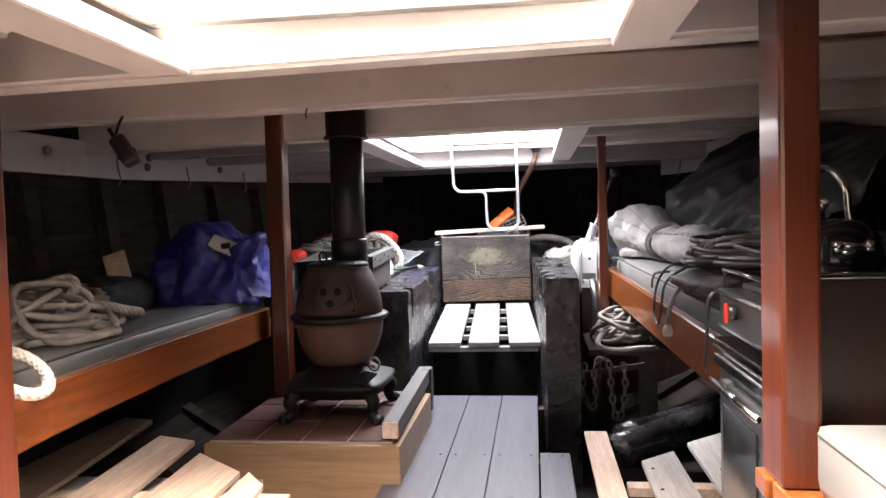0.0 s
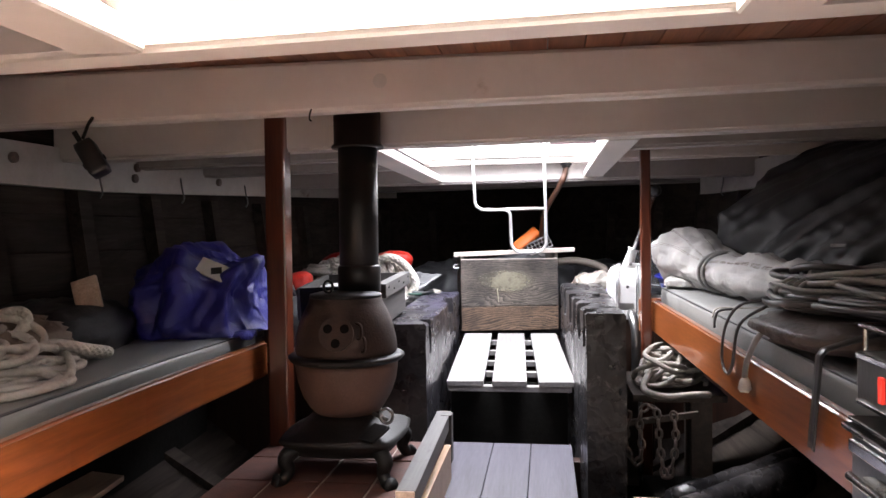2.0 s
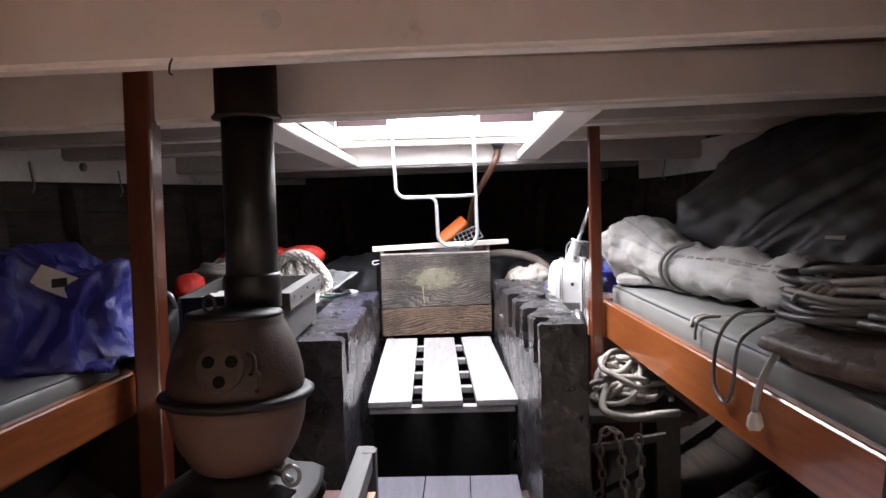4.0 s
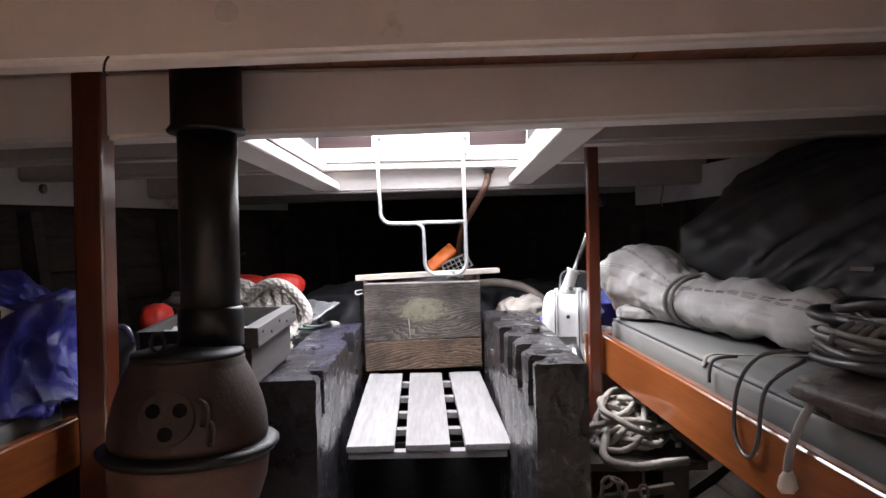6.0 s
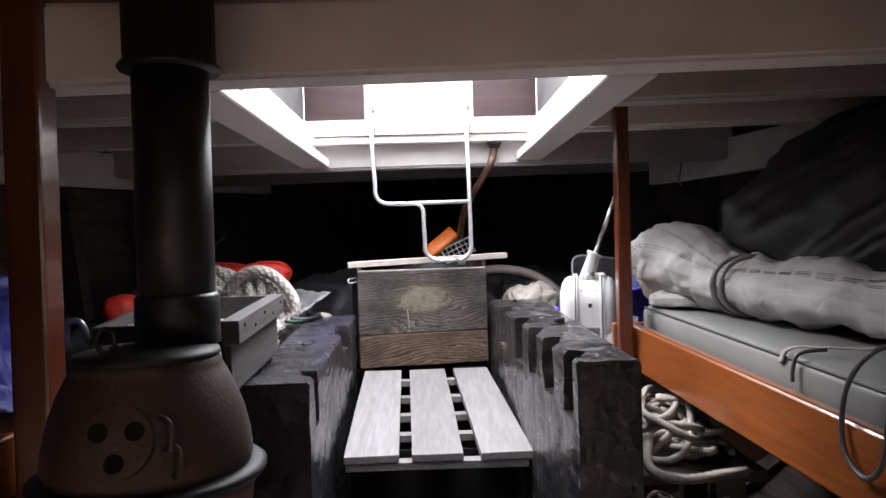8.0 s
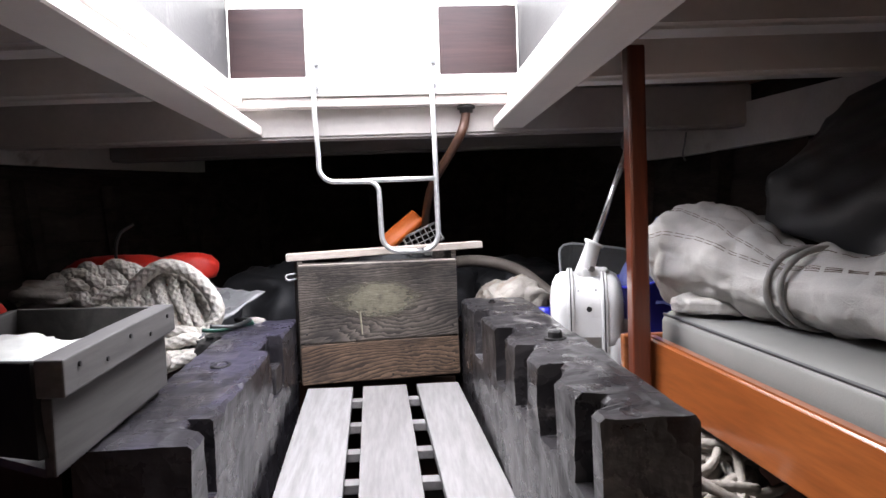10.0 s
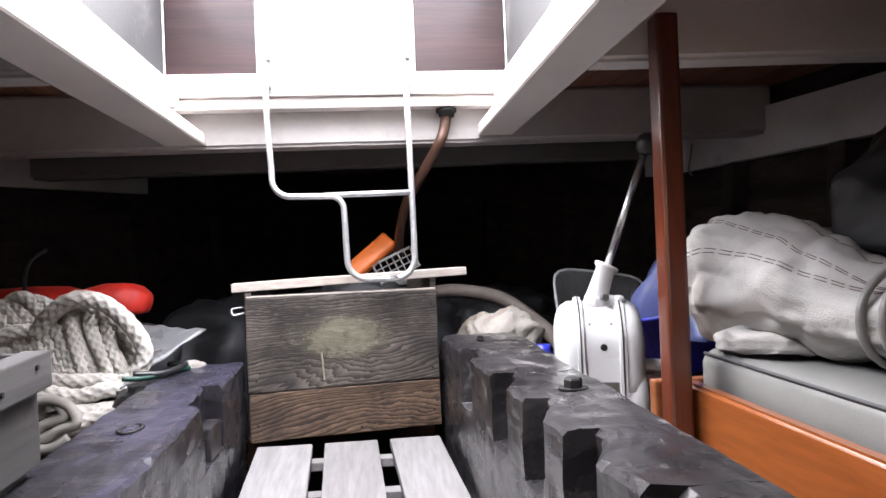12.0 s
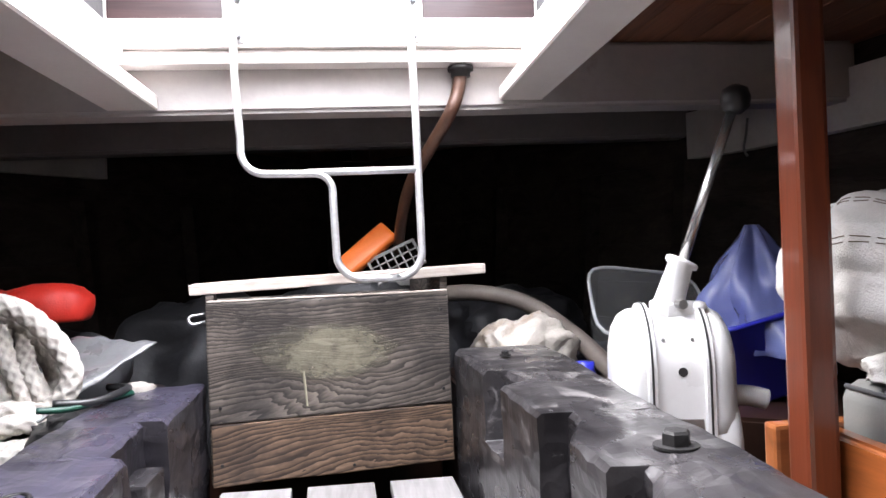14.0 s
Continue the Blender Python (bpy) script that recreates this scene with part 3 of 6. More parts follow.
carlin("hatch_carlin", 0.36, 0.50, 3.782, 5.878, 1.545, 1.64)
carlin("hatch_carlin", -0.66, -0.80, 0.192, 1.760, 1.490, 1.60)
carlin("hatch_carlin", 0.40, 0.53, 0.192, 1.760, 1.500, 1.61)


def coaming(x0, x1, y0, y1, z0, z1, material, gap=None):
    """Four upright sides of a hatch; gap: an opening in the fore side."""
    for nm, b in (("port", (x0 - 0.04, x0, y0, y1)), ("starboard", (x1, x1 + 0.04, y0, y1)), ("aft", (x0 - 0.04, x1 + 0.04, y0 - 0.042, y0 - 0.002))):
        piece("hatch_coaming_" + nm, block(*b, z0, z1, 0.004), material, "upright painted side of the deck hatch", "hatch", "hatch coamings", "structure")
    if gap is None:
        piece("hatch_coaming_fore", block(x0 - 0.04, x1 + 0.04, y1 + 0.002, y1 + 0.042, z0, z1, 0.004), material, "upright painted side of the deck hatch", "hatch", "hatch coamings", "structure")


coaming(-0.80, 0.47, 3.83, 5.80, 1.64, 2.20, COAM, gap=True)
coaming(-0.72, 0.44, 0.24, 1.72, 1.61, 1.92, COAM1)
for x0, x1 in ((-0.799, -0.742), (0.412, 0.469)):
    piece("hatch_moulding", block(x0, x1, 3.835, 5.772, 1.655, 1.725, 0.012), PAINT, "white painted moulding along the foot of the hatch side", "trim", "hatch mouldings", "structure")
# Fore side of the fore hatch: white sill, two dark boards, an open middle.
piece("hatch_sill", block(-0.83, 0.50, 5.775, 5.874, 1.690, 1.775, 0.006), PAINT, "white painted sill of the hatchway", "sill", kind="structure")
piece("hatch_lip", block(-0.82, 0.49, 5.797, 5.876, 1.648, 1.688, 0.007), PAINT, "white painted lip under the hatchway", "trim", kind="structure")
for x0, x1 in ((-0.797, -0.47), (0.12, 0.467)):
    piece("hatch_board", block(x0, x1, 5.80, 5.825, 1.777, 2.08, 0.003), HATCHP, "dark varnished washboard beside the open hatchway", "hatch board", "hatch boards", "structure")


# Painted shelves under the beam ends along both sides.
def shelf(name, side, z0, z1, end):
    bm = bmesh.new()
    rings = []
    for y in np.linspace(0.2, end, 26):
        x = hull_x(side, y, 1.5) - side * 0.075
        up = float(np.interp(y, [4.0, 5.5, 7.6], [0.0, 0.050, 0.12])) if side < 0 else 0.0
        rings.append([bm.verts.new(p) for p in ((x, y, z0 + up), (x, y, z1 + up), (x + side * 0.06, y, z1 + up), (x + side * 0.06, y, z0 + up))])
    for a, b in zip(rings, rings[1:]):
        for k in range(4):
            bm.faces.new((a[k], a[(k + 1) % 4], b[(k + 1) % 4], b[k]))
    bm.faces.new(rings[0]), bm.faces.new(rings[-1])
    bmesh.ops.recalc_face_normals(bm, faces=bm.faces)
    piece(name, bm, PAINT_OLD, "stained white painted beam shelf along the hull", "beam", kind="structure")


shelf("beam_shelf_port", -1, 1.385, 1.575, 7.4)
shelf("beam_shelf_starboard", 1, 1.44, 1.64, 6.655)


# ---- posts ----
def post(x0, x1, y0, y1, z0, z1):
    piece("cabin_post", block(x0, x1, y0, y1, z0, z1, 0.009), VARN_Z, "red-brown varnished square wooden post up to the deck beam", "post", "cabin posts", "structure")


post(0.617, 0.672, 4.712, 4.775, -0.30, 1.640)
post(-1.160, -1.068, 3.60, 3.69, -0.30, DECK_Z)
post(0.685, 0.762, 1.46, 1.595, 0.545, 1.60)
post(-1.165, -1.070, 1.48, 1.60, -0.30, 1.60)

piece("beam_plug", tube([(-0.46, 2.861, 1.655), (-0.46, 2.867, 1.655)], 0.024, 24), PAINT_OLD, "round painted plug in the deck beam", "plug")
sky_m, sky_n, sky_l, sky_b = shader("overcast_sky", 1.0)
sky_b.inputs["Base Color"].default_value = (0.8, 0.8, 0.8, 1)
sky_b.inputs["Emission Color"].default_value = (1.0, 0.99, 0.98, 1)
sky_b.inputs["Emission Strength"].default_value = 4.0
piece("backdrop", block(-4.0, 4.0, 9.6, 9.65, 1.9, 6.0, 0), sky_m, "plain bright white sky beyond the hatchway", "sky", kind="structure")

# ---- bunks ----
def rail(name, line, high, thick, material, side):
    """A fore-and-aft board on edge through several points of its top edge."""
    bm = bmesh.new()
    rings = []
    for p in line:
        x, y, z = p
        rings.append([bm.verts.new(q) for q in ((x, y, z - high), (x, y, z), (x + side * thick, y, z), (x + side * thick, y, z - high))])
    for a, b in zip(rings, rings[1:]):
        for k in range(4):
            bm.faces.new((a[k], a[(k + 1) % 4], b[(k + 1) % 4], b[k]))
    bm.faces.new(rings[0]), bm.faces.new(rings[-1])
    bmesh.ops.recalc_face_normals(bm, faces=bm.faces)
    long = [e for e in bm.edges if abs(e.verts[0].co.z - e.verts[1].co.z) < 0.09 and abs(e.verts[0].co.y - e.verts[1].co.y) > 0.01]
    bmesh.ops.bevel(bm, geom=long, offset=0.009, segments=3, affect="EDGES")
    return bm


def lerp_line(a, b, n):
    return [Vector(a).lerp(Vector(b), i / n) for i in range(n + 1)]


L_RAIL = [Vector(p) for p in ((-1.15, 1.60, 0.665), (-1.19, 1.9, 0.66), (-1.215, 2.3, 0.658), (-1.225, 2.7, 0.657), (-1.22, 3.1, 0.657), (-1.205, 3.4, 0.658), (-1.195, 3.68, 0.66))]
R_RAIL = lerp_line((0.815, 2.02, 0.672), (0.683, 4.80, 0.750), 6)


def mattress(line, side, top, drop, parent_name, label):
    """A flat cushion from the rail to the hull, rounded along its aisle edge."""
    bm = bmesh.new()
    rings = []
    n = 9
    for p in line:
        x0 = p.x + side * 0.055
        x1 = hull_x(side, p.y, 0.8) - side * 0.09
        zt, zb = p.z + top, p.z - drop
        prof = [(x0, zb), (x0, zt - 0.03), (x0 + side * 0.008, zt - 0.012), (x0 + side * 0.03, zt)]
        prof += [(x0 + side * 0.03 + (x1 - x0 - side * 0.03) * k / n, zt + 0.004 * math.sin(k * 2.1 + p.y * 3)) for k in range(1, n + 1)]
        prof += [(x1, zb)]
        rings.append([bm.verts.new((x, p.y, z)) for x, z in prof])
    m = len(rings[0])
    for a, b in zip(rings, rings[1:]):
        for k in range(m):
            bm.faces.new((a[k], a[(k + 1) % m], b[(k + 1) % m], b[k]))
    bm.faces.new(rings[0]), bm.faces.new(rings[-1])
    bmesh.ops.recalc_face_normals(bm, faces=bm.faces)
    t = thing(parent_name, tuple(line[0] + Vector((side * 0.3, 0, -drop))), label, "mattress")
    part("cushion", bm, VINYL, t, "", True)
    seam = [(p.x + side * 0.062, p.y, p.z + top - 0.010) for p in line]
    part("piping", tube(smooth_line(seam, 4), 0.0045, 8), PIPING, t, "dark welt along the edge", True)
    return t


bunk = thing("port_bunk", (-1.2, 2.6, -0.3), "varnished bunk front with a board top along the hull", "bunk")
part("front_rail", rail("r", L_RAIL, 0.16, 0.04, VARN_Y, -1), VARN_Y, bunk)
bm = bmesh.new()
for a, b in zip(L_RAIL, L_RAIL[1:]):
    x1 = hull_x(-1, (a.y + b.y) / 2, 0.6) + 0.09
    add_hexa(bm, [(x1, a.y, 0.56), (a.x - 0.042, a.y, 0.56), (b.x - 0.042, b.y, 0.56), (x1, b.y, 0.56), (x1, a.y, 0.58), (a.x - 0.042, a.y, 0.58), (b.x - 0.042, b.y, 0.58), (x1, b.y, 0.58)])
bmesh.ops.remove_doubles(bm, verts=bm.verts, dist=0.001)
part("bunk_board", bm, PANEL, bunk)
mattress(L_RAIL, -1, 0.055, 0.076, "port_mattress", "grey vinyl bunk mattress with dark piping")

bunk = thing("starboard_bunk", (0.8, 3.0, -0.3), "varnished bunk front with a board top along the hull", "bunk")
part("front_rail", rail("r", R_RAIL, 0.185, 0.04, VARN_Y, 1), VARN_Y, bunk)
bm = bmesh.new()
for a, b in zip(R_RAIL, R_RAIL[1:]):
    x1 = hull_x(1, (a.y + b.y) / 2, 0.6) - 0.09
    add_hexa(bm, [(a.x + 0.042, a.y, a.z - 0.13), (x1, a.y, a.z - 0.13), (x1, b.y, b.z - 0.13), (b.x + 0.042, b.y, b.z - 0.13), (a.x + 0.042, a.y, a.z - 0.11), (x1, a.y, a.z - 0.11), (x1, b.y, b.z - 0.11), (b.x + 0.042, b.y, b.z - 0.11)])
bmesh.ops.remove_doubles(bm, verts=bm.verts, dist=0.001)
part("bunk_board", bm, PANEL, bunk)
part("end_board", block(0.615, 1.35, 4.806, 4.846, 0.565, 0.752, 0.008), VARN_X, bunk)
mattress(R_RAIL, 1, 0.075, 0.108, "starboard_mattress", "grey vinyl bunk mattress with dark piping")



def plan_prism(pts, z0, z1, bevel=0.0, bm=None):
    """An upright prism over a plan outline."""
    bm = bm or bmesh.new()
    a = [bm.verts.new((x, y, z0)) for x, y in pts]
    b = [bm.verts.new((x, y, z1)) for x, y in pts]
    n = len(pts)
    fs = [bm.faces.new(a[::-1]), bm.faces.new(b)]
    fs += [bm.faces.new((a[i], a[(i + 1) % n], b[(i + 1) % n], b[i])) for i in range(n)]
    bmesh.ops.recalc_face_normals(bm, faces=fs)
    if bevel:
        es = list({e for f in fs for e in f.edges})
        bmesh.ops.bevel(bm, geom=es, offset=bevel, segments=2, affect="EDGES")
    return bm


def bolt(at, r, parent):
    b = part("bolt", lathe([(r, 0.0), (r, 0.8 * r), (0.85 * r, 1.0 * r)], at, 6), IRON, parent, "dark hexagonal bolt head")
    part("washer", lathe([(1.6 * r, 0.0), (1.6 * r, 0.004)], (at[0], at[1], at[2] - 0.004), 20), IRON, parent)


# ---- the two long notched timbers beside the step ----
def notched_timber(inner, outer, y0, y1, top, cut, notches, deep, seed):
    """A long squared timber; notches (start, end, ramp) are cut from its inner top edge down to a level."""
    side = 1.0 if outer(y0) > inner(y0) else -1.0

    def depth(y):
        for a, b, ramp in notches:
            if a - 0.0005 <= y <= b + 0.0005:
                return deep * min(1.0, (y - a) / max(ramp, 0.001))
        return 0.0

    ys = set(np.round(np.arange(y0, y1, 0.022), 4)) | {y1}
    for a, b, ramp in notches:
        ys |= {a, a + 0.004, b, b + 0.0015, min(b, a + ramp)}
    ys = sorted(v for v in ys if y0 <= v <= y1)
    bm = bmesh.new()
    rings = []
    for y in ys:
        d, zt, xi, xo = depth(y), top(y), inner(y), outer(y)
        ring = [(xi, -0.3), (xi, 0.1), (xi, 0.3), (xi, 0.4), (xi, cut - 0.03), (xi, cut - 0.002)]
        ring += [(xi + side * d, cut + (zt - cut) * k / 6) for k in range(6)]
        chip = 0.010 + 0.016 * max(0.0, noise.noise(Vector((y * 9, seed, 1)))) + 0.010 * max(0.0, noise.noise(Vector((y * 31, seed, 4))))
        ring[-1] = (ring[-1][0], min(ring[-1][1], zt - chip))
        ring.append((xi + side * d, zt - chip * 0.8))
        xa = xi + side * (d + chip * 0.8)
        ring += [(xa + (xo - side * 0.010 - xa) * k / 8, zt) for k in range(9)]
        ring += [(xo, zt - 0.012), (xo, cut), (xo, 0.3), (xo, -0.3)]
        verts = []
        for x, z in ring:
            q = Vector((x, y, z))
            r = Vector((noise.noise(q * 14), 0, noise.noise(q * 14 + Vector((3, 7, seed))))) * 0.005
            g = 0.0035 * noise.noise(Vector((x * 60, y * 7, z * 60 + seed)))
            verts.append(bm.verts.new(q + r + Vector((g * side, 0, g))))
        rings.append(verts)
    n = len(rings[0])
    for a, b in zip(rings, rings[1:]):
        for k in range(n):
            bm.faces.new((a[k], a[(k + 1) % n], b[(k + 1) % n], b[k]))
    bm.faces.new(rings[0]), bm.faces.new(rings[-1][::-1])
    bmesh.ops.recalc_face_normals(bm, faces=bm.faces)
    return bm


t = thing("starboard_bitt", (0.32, 4.8, -0.3), "heavy black stained timber with notches cut along its top edge", "timber", "long notched timbers")
part("timber", notched_timber(lambda y: 0.256 - (y - 3.77) * 0.034, lambda y: 0.430 + (y - 3.77) * 0.0215, 3.77, 5.86, lambda y: 0.780 - (y - 3.77) * 0.004, 0.605,
     ((3.83, 3.95, 0.06), (4.10, 4.27, 0.13), (4.40, 4.56, 0.13), (4.72, 4.90, 0.12), (5.20, 5.40, 0.05)), 0.055, 2.0), BITT, t)
bolt((0.359, 4.63, 0.782), 0.021, t)
bolt((0.30, 5.62, 0.782), 0.010, t)

t = thing("port_bitt", (-0.64, 4.9, -0.3), "heavy black stained timber with notches and a purple sheen painted on its worn top", "timber", "long notched timbers")
part("timber", notched_timber(lambda y: -0.506 - (y - 4.0) * 0.022, lambda y: -0.735 - (y - 4.0) * 0.031, 4.0, 5.76, lambda y: 0.700 + (y - 4.0) * 0.0125, 0.535,
     ((4.11, 4.20, 0.03), (5.02, 5.31, 0.04)), 0.052, 5.0), BITT_P, t)
part("notch_block", block(-0.60, -0.535, 5.14, 5.28, 0.532, 0.625, 0.008), BITT, t)
# A thin ring added in place of dark worn marks on the top.
eye = [(-0.64 + 0.026 * math.cos(a), 4.80 + 0.045 * math.sin(a), 0.711) for a in np.linspace(0, 2 * math.pi, 17)[:-1]]
part("iron_ring", tube(eye, 0.004, 8, closed=True), IRON, t, "thin ring standing in for dark worn marks", True)

# ---- slatted step between them ----
t = thing("slatted_step", (-0.13, 5.1, -0.3), "pale scrubbed wooden step of three wide slats", "step")
for a, b, c, d in ((-0.478, -0.270, -0.500, -0.305), (-0.222, -0.028, -0.262, -0.075), (0.036, 0.236, -0.030, 0.150)):
    bm = add_hexa(bmesh.new(), [(a, 4.525, 0.288), (b, 4.525, 0.290), (d, 5.70, 0.398), (c, 5.70, 0.398), (a, 4.525, 0.318), (b, 4.525, 0.320), (d, 5.70, 0.428), (c, 5.70, 0.428)], 0.004)
    part("slat", roughen(bm, 0.0025, 6, 1), GRATE, t)
for y in (4.56, 4.84, 5.08, 5.34, 5.62):
    z = 0.285 + (y - 4.525) * 0.094
    part("batten", block(-0.47 - (y - 4.5) * 0.02, 0.22 - (y - 4.5) * 0.07, y - 0.03, y + 0.03, z - 0.03, z, 0.003), GRATE, t)
# Near-black riser: its colour carries the shade under the step.
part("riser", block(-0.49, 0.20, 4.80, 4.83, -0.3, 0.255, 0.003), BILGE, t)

# ---- wooden box with a board on it ----
t = thing("wooden_box", (-0.15, 5.95, 0.43), "weathered wooden box with a faded yellow paint patch", "box")
tilt = math.atan2(0.125, 0.70)
bx = Matrix.Translation((-0.525, 5.70, 0.0)) @ Matrix.Rotation(tilt, 4, "Z")


def in_box(bm):
    bmesh.ops.transform(bm, matrix=bx, verts=bm.verts)
    return bm


L = 0.711
part("front_board", in_box(roughen(block(0.004, L - 0.003, 0.0, 0.024, 0.440, 0.612, 0.004), 0.003, 8, 2)), CRATE_LOW, t)
part("front_board", in_box(roughen(block(0.0, L - 0.006, 0.0, 0.024, 0.616, 0.953, 0.005), 0.004, 7, 2)), CRATE, t)
# Worn rim in a pale wood that carries the light from above.
part("worn_rim", in_box(roughen(block(0.003, L - 0.010, 0.001, 0.023, 0.9545, 0.960, 0.002), 0.002, 9, 2)), PALE, t, "worn top edge, coloured pale as if lit")
part("back_board", in_box(block(0.0, L, 0.42, 0.444, 0.44, 0.945, 0.004)), CRATE, t)
for x, top in ((0.0, 0.975), (L - 0.024, 0.998)):
    part("side_board", in_box(roughen(block(x, x + 0.024, 0.026, 0.418, 0.44, top, 0.004), 0.002, 8, 1)), CRATE, t)
part("bottom_board", in_box(block(0.026, L - 0.026, 0.026, 0.418, 0.44, 0.46, 0.003)), CRATE, t)
rng = random.Random(8)
ring = []
for k in range(40):
    a = 2 * math.pi * k / 40
    w = 1 + 0.13 * noise.noise(Vector((math.cos(a) * 2, math.sin(a) * 2, 4.0))) + 0.05 * math.sin(7 * a)
    ring.append((0.330 + 0.205 * w * math.cos(a), 0.800 + 0.085 * w * math.sin(a) - 0.01 * math.cos(a)))
bm = bmesh.new()
fr = [bm.verts.new((x, -0.0045, z)) for x, z in ring]
bk = [bm.verts.new((x, 0.002, z)) for x, z in ring]
bm.faces.new(fr), bm.faces.new(bk[::-1])
for i in range(40):
    bm.faces.new((fr[i], fr[(i + 1) % 40], bk[(i + 1) % 40], bk[i]))
bmesh.ops.recalc_face_normals(bm, faces=bm.faces)
part("paint_patch", in_box(bm), PLAYWOOD, t, "faded yellow paint patch")
part("paint_run", in_box(tube([(0.262, -0.002, 0.745), (0.266, -0.002, 0.70), (0.270, -0.002, 0.645)], lambda u: 0.0045 - 0.002 * u, 8)), PAINT_RUN, t, "thin run of yellow paint")
for x, z in ((0.03, 0.50), (0.03, 0.66), (0.68, 0.50), (0.68, 0.66), (0.40, 0.46), (0.68, 0.90)):
    part("nail", in_box(cyl((x, -0.003, z), (x, 0.01, z), 0.005, 8)), IRON, t)
part("clasp", in_box(tube(smooth_line([(-0.002, 0.05, 0.90), (-0.04, 0.04, 0.895), (-0.045, 0.06, 0.915), (-0.002, 0.07, 0.92)], 5), 0.005, 8)), DULL, t, "bent wire clasp", True)

t = piece("loose_board", roughen(board((-0.586, 5.802, 1.006), (0.283, 5.905, 1.034), 0.13, 0.030, bevel=0.004), 0.003, 5, 2), PALE, "pale sawn plank lying across the wooden box", "plank")

# ---- hanging tube ladder ----
t = thing("tube_ladder", (-0.18, 5.74, 1.70), "bent galvanised tube ladder hanging from the hatch sill", "ladder")
R = 0.0115


def arc(c, r, a0, a1, n=7):
    return [(c[0] + r * math.cos(radians(a0 + (a1 - a0) * i / n)), c[1], c[2] + r * math.sin(radians(a0 + (a1 - a0) * i / n))) for i in range(n + 1)]


Y = 5.735
outer = [(-0.434, 5.755, 1.80), (-0.430, Y, 1.60), (-0.420, Y, 1.42)] + arc((-0.355, Y, 1.380), 0.065, 180, 270) + [(-0.26, Y, 1.313), (-0.225, Y, 1.313)] + arc((-0.215, Y, 1.263), 0.050, 88, 0) + [(-0.162, Y, 1.15), (-0.160, Y, 1.09)] + arc((-0.085, Y, 1.080), 0.075, 180, 270) + [(-0.02, Y, 1.004), (0.012, Y, 1.004)] + arc((0.012, Y, 1.079), 0.075, 270, 360) + [(0.086, Y, 1.2), (0.083, Y, 1.45), (0.078, 5.755, 1.80)]
part("frame_tube", tube(outer, R, 12), STEEL, t, "", True)
part("rung", cyl((-0.235, Y, 1.316), (0.083, Y, 1.318), R * 0.95, 12), STEEL, t, "", True)
for x in (-0.434, 0.078):
    p = part("bracket", block(x - 0.030, x + 0.030, 5.771, 5.786, 1.700, 1.845, 0.003), STEEL, t, "flat metal bracket")
    for z in (1.72, 1.825):
        part("bolt", cyl((x + 0.012, 5.745, z), (x + 0.012, 5.778, z), 0.010, 8), DULL, p)

# ---- floor boards ----
t = thing("floor_boards", (-0.1, 3.2, -0.3), "grey-purple painted floor planks laid along the aisle", "floor boards", kind="structure")
for a, b, y0 in ((-0.430, -0.205, -1.3), (-0.202, -0.008, -1.3), (-0.005, 0.205, -1.3)):
    part("plank", roughen(block(a, b, y0, 4.33, -0.004, 0.030, 0.003), 0.002, 4, 1), FLOORP, t)
part("plank", roughen(block(0.210, 0.345, 0.4, 3.27, -0.006, 0.027, 0.003), 0.002, 4, 1), FLOORP, t)
for y in (-1.0, 0.8, 2.0, 3.26, 4.2):
    part("bearer", block(-0.45, 0.34, y - 0.04, y + 0.04, -0.3, -0.008, 0.003), PANEL, t)
for x in (-0.40, -0.24, -0.17, -0.04, 0.03, 0.17, 0.25, 0.31):
    for y in (3.22, 2.05):
        part("nail", lathe([(0.006, 0.0), (0.006, 0.0025)], (x, y, 0.030), 8), IRON, t)

# ---- hearth ----
t = thing("hearth", (-0.76, 3.3, -0.3), "raised hearth of red bricks behind a pale pine front", "hearth")
part("front_board", roughen(block(-1.185, -0.352, 2.83, 2.862, -0.30, 0.188, 0.004), 0.002, 4, 1), HEARTHW, t)
part("core", block(-1.175, -0.388, 2.864, 3.74, -0.30, 0.194, 0.003), MORTAR, t)
part("side_board", block(-0.384, -0.354, 2.866, 3.74, -0.30, 0.186, 0.004), HEARTHW, t)
rng = random.Random(3)
bw, bd = 0.190, 0.283
mesh = None
for j in range(3):
    for i in range(4):
        x, y = -1.172 + i * (bw + 0.010), 2.868 + j * (bd + 0.004)
        if mesh is None:
            o = part("brick", block(x, x + bw, y, y + bd - 0.004, 0.165, 0.200, 0.004), BRICK, t)
            mesh, x00, y00 = o.data, x, y
        else:
            o = new("brick", mesh)
            o.parent = t
            o.location = (x - x00, y - y00, rng.uniform(-0.002, 0.002))

# ---- pot-bellied stove ----
SX, SY, SZ = -0.717, 3.32, 0.2
t = thing("pot_bellied_stove", (SX, SY, SZ), "rusty cast iron pot-bellied stove on four curved legs", "stove")
part("belly", lathe([(0.10, 0.232), (0.128, 0.238), (0.150, 0.262), (0.178, 0.31), (0.198, 0.37), (0.205, 0.42), (0.208, 0.443)], (SX, SY, SZ)), RUST_LO, t, "pinkish rusted lower bowl", True)
part("rim", lathe([(0.200, 0.440), (0.222, 0.446), (0.232, 0.458), (0.232, 0.466), (0.220, 0.472), (0.200, 0.474)], (SX, SY, SZ)), IRON, t, "", True)
body = part("upper_body", lathe([(0.198, 0.470), (0.204, 0.490), (0.201, 0.53), (0.190, 0.58), (0.172, 0.63), (0.152, 0.67), (0.146, 0.680), (0.146, 0.692), (0.138, 0.698)], (SX, SY, SZ)), RUST_HI, t, "dark brown rusted upper body", True)
